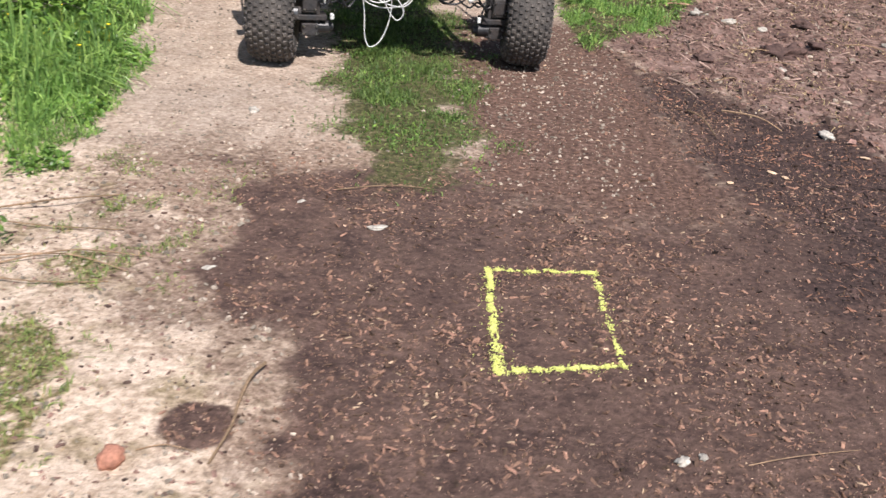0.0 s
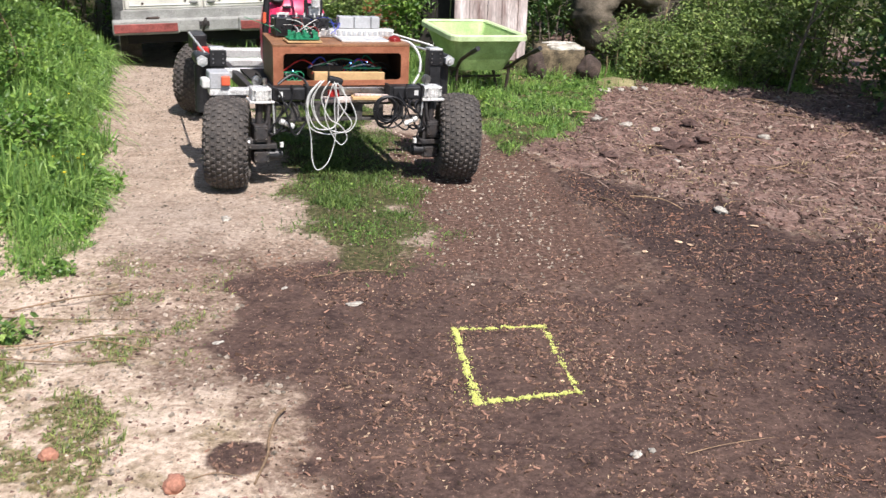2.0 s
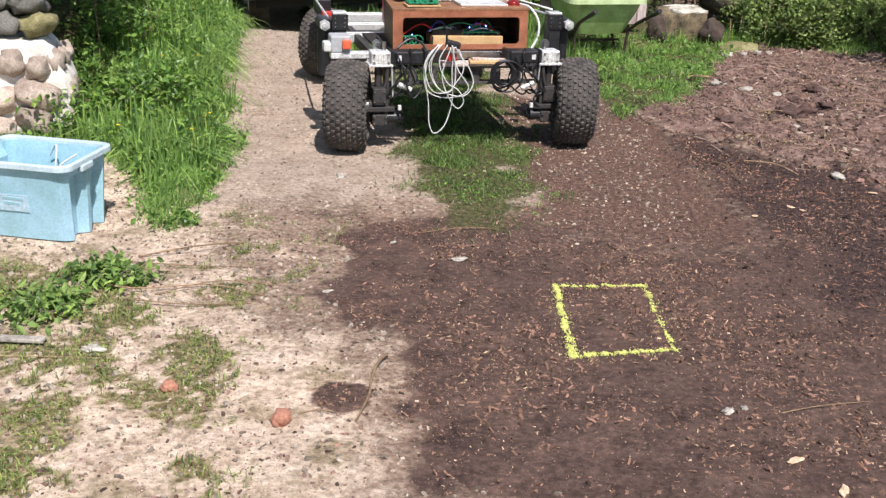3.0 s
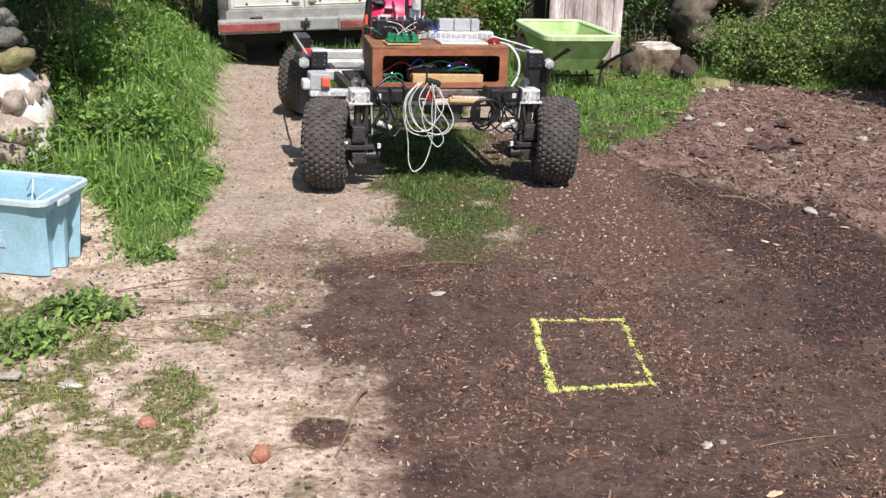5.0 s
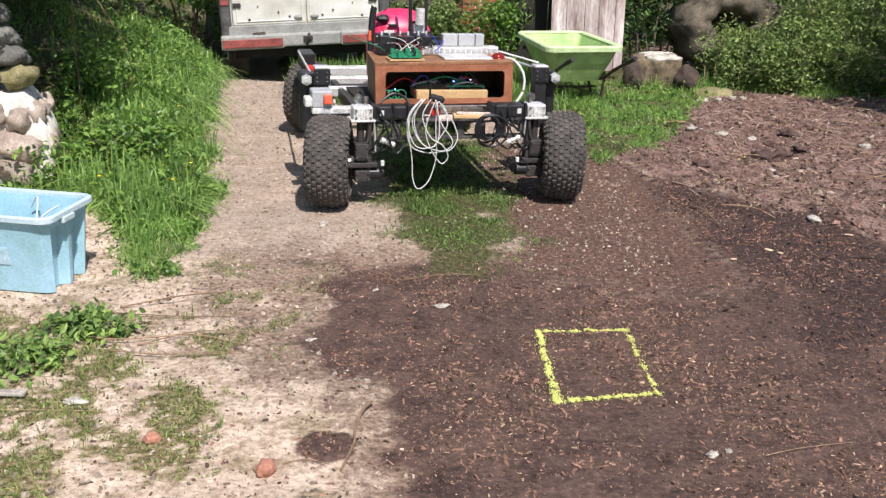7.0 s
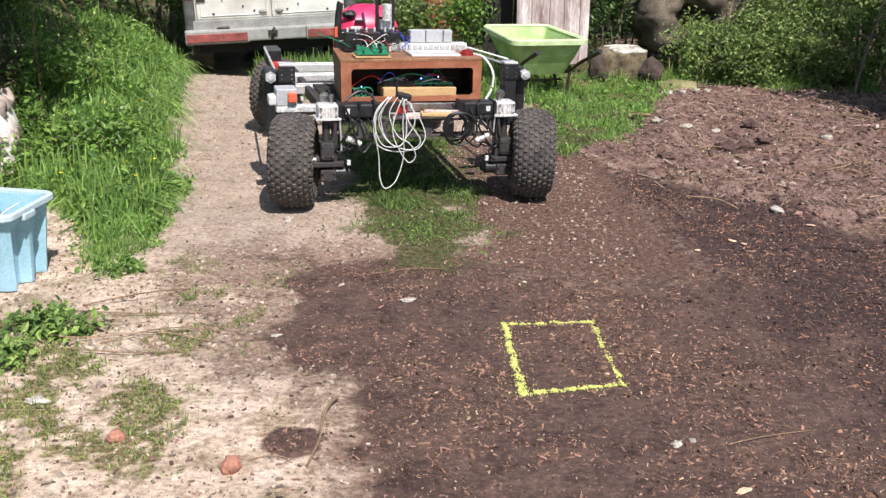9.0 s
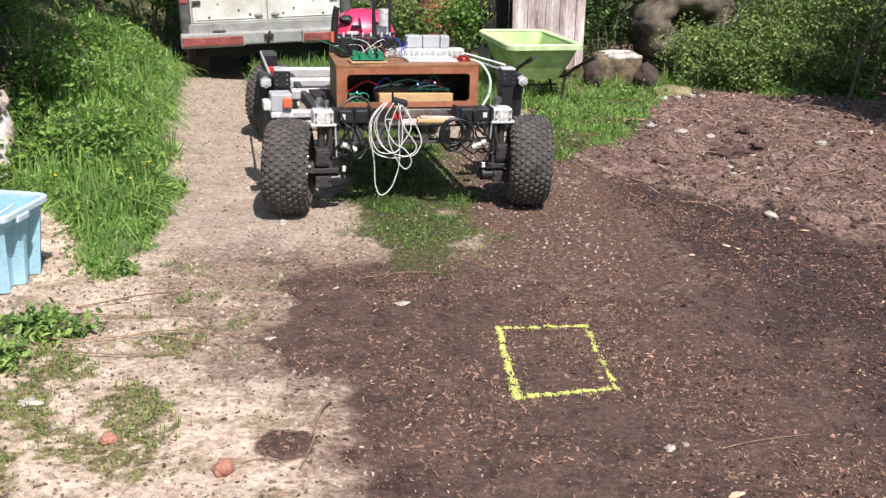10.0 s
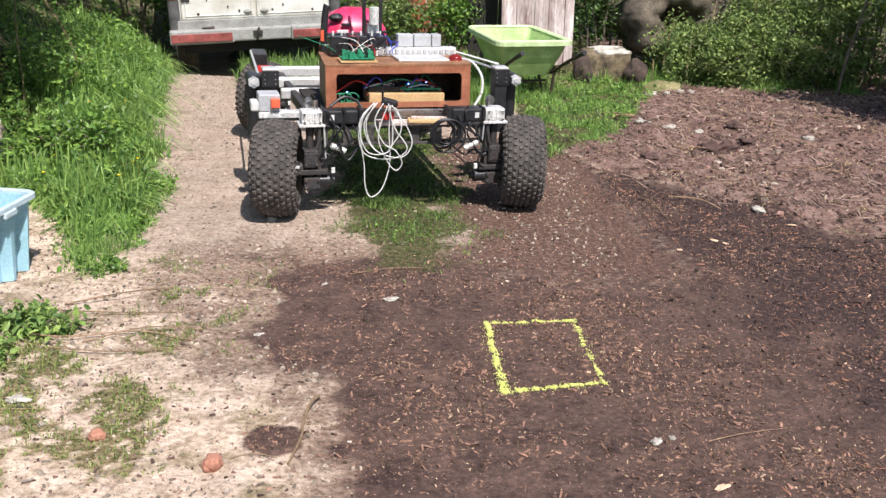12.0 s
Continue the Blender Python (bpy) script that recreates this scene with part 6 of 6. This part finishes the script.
def motions():
    """The rover creeps forward; its wheels roll with it."""
    rows = []
    dist, last = 0.0, None
    spins = []
    for t, x, y, yaw in ROVER_PATH:
        if last:
            dist += math.hypot(x - last[0], y - last[1])
        last = (x, y)
        rows.append((t, pose(x, y, 0.0, 0, 0, yaw)))
        spins.append((t, math.degrees(dist / R_WHEEL)))
    walk(rover, rows)
    for w, (x, y), turn in zip(rover_wheels, WHEEL_AT, STEER):
        walk(w, [(t, pose(x, y, R_WHEEL, 0, 0, turn) @ pose(0, 0, 0, a)) for t, a in spins])


ROVER_PATH = [(0, -0.262, 6.47, 17.5), (2, -0.258, 6.25, 17.5), (3, -0.232, 6.185, 17.3), (5.5, -0.21, 6.08, 16.8), (7, -0.197, 5.995, 16.3), (9.5, -0.175, 5.845, 15.6), (12, -0.155, 5.69, 15.0)]

# ---- spray-painted rectangle ----
def build_paint():
    t = thing("painted_rectangle", "rectangle of yellow spray paint on the mulch", "paint marking")
    c = [(0.27, 4.03), (0.65, 4.085), (0.69, 3.48), (0.31, 3.385)]
    rng = random.Random(91)
    for k, (dens, wide) in enumerate(((1000, 0.009), (800, 0.010), (1500, 0.010), (1700, 0.011))):
        (ax, ay), (bx, by) = c[k], c[(k + 1) % 4]
        verts, faces = [], []
        nx, ny = -(by - ay), bx - ax
        l = math.hypot(nx, ny)
        nx, ny = nx / l, ny / l
        for _ in range(dens):
            f = rng.uniform(-0.03, 1.03)
            if noise.noise(Vector((f * 9 + k * 5, k, 2.0))) < (-0.02, 0.04, -0.05, -0.12)[k] and rng.random() < 0.8:
                continue
            thick = 1.0 + (1.3 * smooth01(0.35, 1.0, f) if k == 2 else 1.3 * smooth01(0.5, 0.0, f) if k == 3 else 0) * (1 if k >= 2 else 0)
            stray = rng.random() < 0.14
            o = rng.gauss(0, wide * (0.6 + 0.5 * thick) * (1.6 if stray else 0.5)) + 0.012 * noise.noise(Vector((f * 4, k * 3.0, 0)))
            x, y = ax + (bx - ax) * f + nx * o, ay + (by - ay) * f + ny * o
            r, z = 0.0009 + (0.0010 if stray else 0.0036) * rng.random() ** 1.6, height(x, y) + rng.uniform(0.002, 0.007)
            j = len(verts)
            q = rng.randint(5, 6)
            a0 = rng.uniform(0, 6)
            tx, ty = rng.gauss(0, 0.25), rng.gauss(0, 0.25)
            for h in (0.0, -0.003):
                for i in range(q):
                    a = a0 + 6.283 * i / q
                    rr = r * (0.7 + 0.5 * ((i * 7 + j) % 5) / 4)
                    verts.append((x + rr * math.cos(a), y + rr * math.sin(a), z + h + tx * rr * math.cos(a) + ty * rr * math.sin(a)))
            faces.append(tuple(j + i for i in range(q)))
            faces += [(j + q + i, j + q + (i + 1) % q, j + (i + 1) % q, j + i) for i in range(q)]
        ob = new("stroke", raw("stroke", verts, faces, M_paint))
        ob.parent = t
        tagged(ob, "speckled line of yellow paint", kind="stuff")


build_paint()


# ---- sticks, vines, litter ----
def stick(name, label, pts, r, material, group="sticks", r_end=None):
    bm = bmesh.new()
    tube(bm, pts, r, n=6, r_end=r_end or r * 0.6)
    return tagged(part(name, bm, material), label, "stick", group)


def ground_stick(pts, r, material=M_twig, label="thin dry brown twig lying on the sand"):
    return stick("twig", label, [(x, y, height(x, y) + r * 1.2 + dz) for x, y, dz in pts], r, material)


ground_stick([(-0.362, 3.28, 0.012), (-0.385, 3.19, 0.02), (-0.395, 3.08, 0.0), (-0.388, 2.98, 0.01), (-0.41, 2.83, 0.0)], 0.006, M_twig, "crooked pale brown twig lying on sand")
ground_stick([(-1.75, 3.80, 0.01), (-1.45, 3.71, 0.02), (-1.15, 3.80, 0.01), (-0.92, 3.74, 0)], 0.0035)
ground_stick([(-1.35, 3.70, 0), (-1.12, 3.80, 0.03), (-0.90, 3.86, 0.0)], 0.003)
ground_stick([(-1.55, 4.08, 0), (-1.32, 4.16, 0.03), (-1.12, 4.33, 0.0)], 0.004)
ground_stick([(-1.62, 4.02, 0.0), (-1.30, 3.99, 0.01), (-1.02, 4.03, 0.0)], 0.003)
ground_stick([(-1.45, 3.62, 0.01), (-1.18, 3.60, 0.01), (-0.95, 3.66, 0)], 0.003)
ground_stick([(-1.72, 3.10, 0.01), (-1.5, 3.11, 0.01), (-1.3, 3.12, 0.01)], 0.002, M_straw, "dry straw stalk on the grass")
ground_stick([(-0.60, 2.855, 0), (-0.53, 2.88, 0.006), (-0.45, 2.872, 0)], 0.0022)
ground_stick([(0.98, 3.05, 0), (1.12, 3.10, 0.01), (1.32, 3.18, 0)], 0.0017, M_twig, "thin dry twig lying on mulch")
ground_stick([(-0.35, 4.6, 0.0), (-0.15, 4.66, 0.01), (0.02, 4.7, 0)], 0.003, M_twig, "thin dry twig lying on mulch")
_rng = random.Random(33)
for _ in range(26):
    x, y, a, l = _rng.uniform(1.2, 3.9), _rng.uniform(6.0, 9.9), _rng.uniform(0, 6.3), _rng.uniform(0.12, 0.45)
    ground_stick([(x, y, 0.01), (x + 0.5 * l * math.cos(a) + _rng.gauss(0, 0.03), y + 0.5 * l * math.sin(a), 0.03), (x + l * math.cos(a), y + l * math.sin(a), 0.01)], _rng.uniform(0.003, 0.008), M_twig, "dry root or twig on dug earth")
for _ in range(34):
    x, y, a, l = _rng.uniform(1.5, 2.9), _rng.uniform(4.1, 5.5), _rng.uniform(-0.9, 0.9), _rng.uniform(0.06, 0.24)
    ground_stick([(x, y, 0.0), (x + 0.5 * l * math.cos(a) + _rng.gauss(0, 0.02), y + 0.5 * l * math.sin(a) + _rng.gauss(0, 0.02), 0.014), (x + l * math.cos(a), y + l * math.sin(a), 0.0)], _rng.uniform(0.002, 0.005), M_root, "dark damp root lying on the mulch")
for pts in ([(-2.78, 6.9, 1.1), (-2.79, 6.9, 0.72), (-2.78, 6.9, 0.4), (-2.81, 6.9, 0.19), (-2.89, 6.9, 0.04)],
            [(-2.80, 7.4, 1.0), (-2.67, 7.4, 0.78), (-2.6, 7.4, 0.62), (-2.58, 7.4, 0.45), (-2.7, 7.4, 0.39), (-2.76, 7.4, 0.34)],
            [(-2.78, 7.3, 0.51), (-2.71, 7.3, 0.42), (-2.65, 7.3, 0.32), (-2.61, 7.3, 0.1)],
            [(-2.53, 7.3, 0.47), (-2.66, 7.3, 0.38), (-2.75, 7.3, 0.32)]):
    stick("vine", "bare pale woody vine on the shady bank", pts, 0.0048, M_twig, "vines", 0.003)
stick("sapling", "thin bare grey sapling stem before the shrubs", [(3.97, 10.0, -0.02), (4.02, 10.0, 0.42), (4.10, 10.0, 0.83), (4.2, 10.05, 1.4)], 0.016, M_bark, "vines", 0.008)
for pts in ([(2.37, 10.6, 0.30), (2.40, 10.58, 0.52), (2.43, 10.55, 0.68)], [(2.62, 10.6, 0.28), (2.64, 10.58, 0.45), (2.67, 10.56, 0.58)], [(2.80, 10.7, 0.40), (2.84, 10.68, 0.65), (2.86, 10.66, 0.86)],
            [(3.24, 10.7, 0.45), (3.22, 10.68, 0.65), (3.30, 10.66, 0.86)], [(3.34, 10.7, 0.5), (3.28, 10.66, 0.75), (3.22, 10.64, 0.98)], [(2.18, 10.3, 0.0), (2.20, 10.28, 0.16), (2.19, 10.28, 0.30)]):
    stick("stalk", "dry pale stalk standing in the shrubs", [(x, y, z - 0.3) for x, y, z in pts[:1]] + pts, 0.007, M_straw, "stalks", 0.004)
for pts in ([(4.06, 10.02, 0.55), (3.98, 10.0, 0.62), (3.90, 10.0, 0.66)], [(4.09, 10.02, 0.72), (4.18, 10.0, 0.84), (4.24, 10.0, 0.92)], [(4.07, 10.02, 0.62), (4.18, 10.0, 0.60), (4.26, 10.0, 0.62)]):
    stick("sapling_branch", "thin bare grey side branch of the sapling", pts, 0.009, M_bark, "vines", 0.004)
bm = bmesh.new()
box(bm, -0.16, 0.09, -0.018, 0.018, 0.0, 0.014, 0.003)
tagged(part("lath", bm, M_whitestone, m=pose(-1.68, 3.215, height(-1.6, 3.2) + 0.012, 0, 0, 2)), "short whitish wooden lath lying in grass", "wood")
for k, (x, y, r, lab) in enumerate(((-1.40, 3.19, 0.035, "crumpled white scrap on the grass"), (-0.155, 4.285, 0.03, "pale flat wood flake on the mulch"), (-0.67, 3.83, 0.018, "small white scrap on the mulch edge"), (-0.47, 4.46, 0.016, "small white scrap on the mulch"))):
    bm = bmesh.new()
    blob(bm, (0, 0, 0), r, 2, 0.6, (1.3, 0.6, 0.28), 70 + k, 2.4)
    tagged(part("scrap", bm, M_whitestone, m=pose(x, y, height(x, y) + r * 0.25, 0, 0, 20 * k)), lab, "scrap", "scraps")
for k, (x, y) in enumerate(((1.57, 5.29), (1.34, 5.1), (1.62, 5.24), (2.1, 5.6), (0.95, 2.75), (1.05, 2.6))):
    bm = bmesh.new()
    blob(bm, (0, 0, 0), 0.018, 2, 0.6, (1.4, 0.7, 0.25), 90 + k, 2.2)
    tagged(part("wood_flake", bm, M_palechip, m=pose(x, y, height(x, y) + 0.008, 5, 8, 50 * k)), "pale orange flake of split wood on mulch", "wood flake", "wood flakes")
_verts, _faces, _rng = [], [], random.Random(17)
_k = 0
while _k < 16:
    x, y = _rng.uniform(-3.0, -1.4), _rng.uniform(4.6, 9.5)
    if W_verge(x, y) < 0.5:
        continue
    _k += 1
    z, j = height(x, y) + _rng.uniform(0.12, 0.24), len(_verts)
    for i in range(6):
        a = 6.283 * i / 6
        _verts.append((x + 0.011 * math.cos(a), y + 0.011 * math.sin(a), z))
    _verts.append((x, y, z - 0.008))
    _verts.append((x, y, z - 0.2))
    _verts.append((x + 0.002, y, z - 0.2))
    _faces += [(j + i, j + (i + 1) % 6, j + 6) for i in range(6)] + [(j + 6, j + 7, j + 8)]
tagged(new("buttercups", raw("buttercups", _verts, _faces, M_yellow)), "small yellow buttercups in the verge", "flowers", kind="stuff")


# ---- pieces that lie apart become parts of their own ----
def split_pieces(ob):
    me = ob.data
    n = len(me.vertices)
    root = list(range(n))
    def find(i):
        while root[i] != i:
            root[i] = root[root[i]]
            i = root[i]
        return i
    for e in me.edges:
        a, b = find(e.vertices[0]), find(e.vertices[1])
        root[a] = b
    groups = {}
    for i in range(n):
        groups.setdefault(find(i), []).append(i)
    if len(groups) < 2:
        return
    faces = {g: [] for g in groups}
    for p in me.polygons:
        faces[find(p.vertices[0])].append(tuple(p.vertices))
    for k, (g, ids) in enumerate(groups.items()):
        at = {i: j for j, i in enumerate(ids)}
        one = raw(ob.name.split(".")[0], [me.vertices[i].co[:] for i in ids], [tuple(at[i] for i in f) for f in faces[g]], me.materials[0])
        if k == 0:
            first = one
        else:
            o = new(ob.name.split(".")[0], one)
            o.parent = ob.parent
            o.matrix_basis = ob.matrix_basis.copy()
            if "label" in ob:
                o["label"] = ob["label"]
    ob.data = first


for ob in list(scene.objects):
    if ob.type == "MESH" and ob.parent and ob.name.split(".")[0] in ("wire", "bolt", "component", "chip", "terminal", "socket", "hinge", "vent", "indicator_light", "print_bar", "cable", "wire_coil", "crossbar", "rust_spot"):
        split_pieces(ob)
motions()
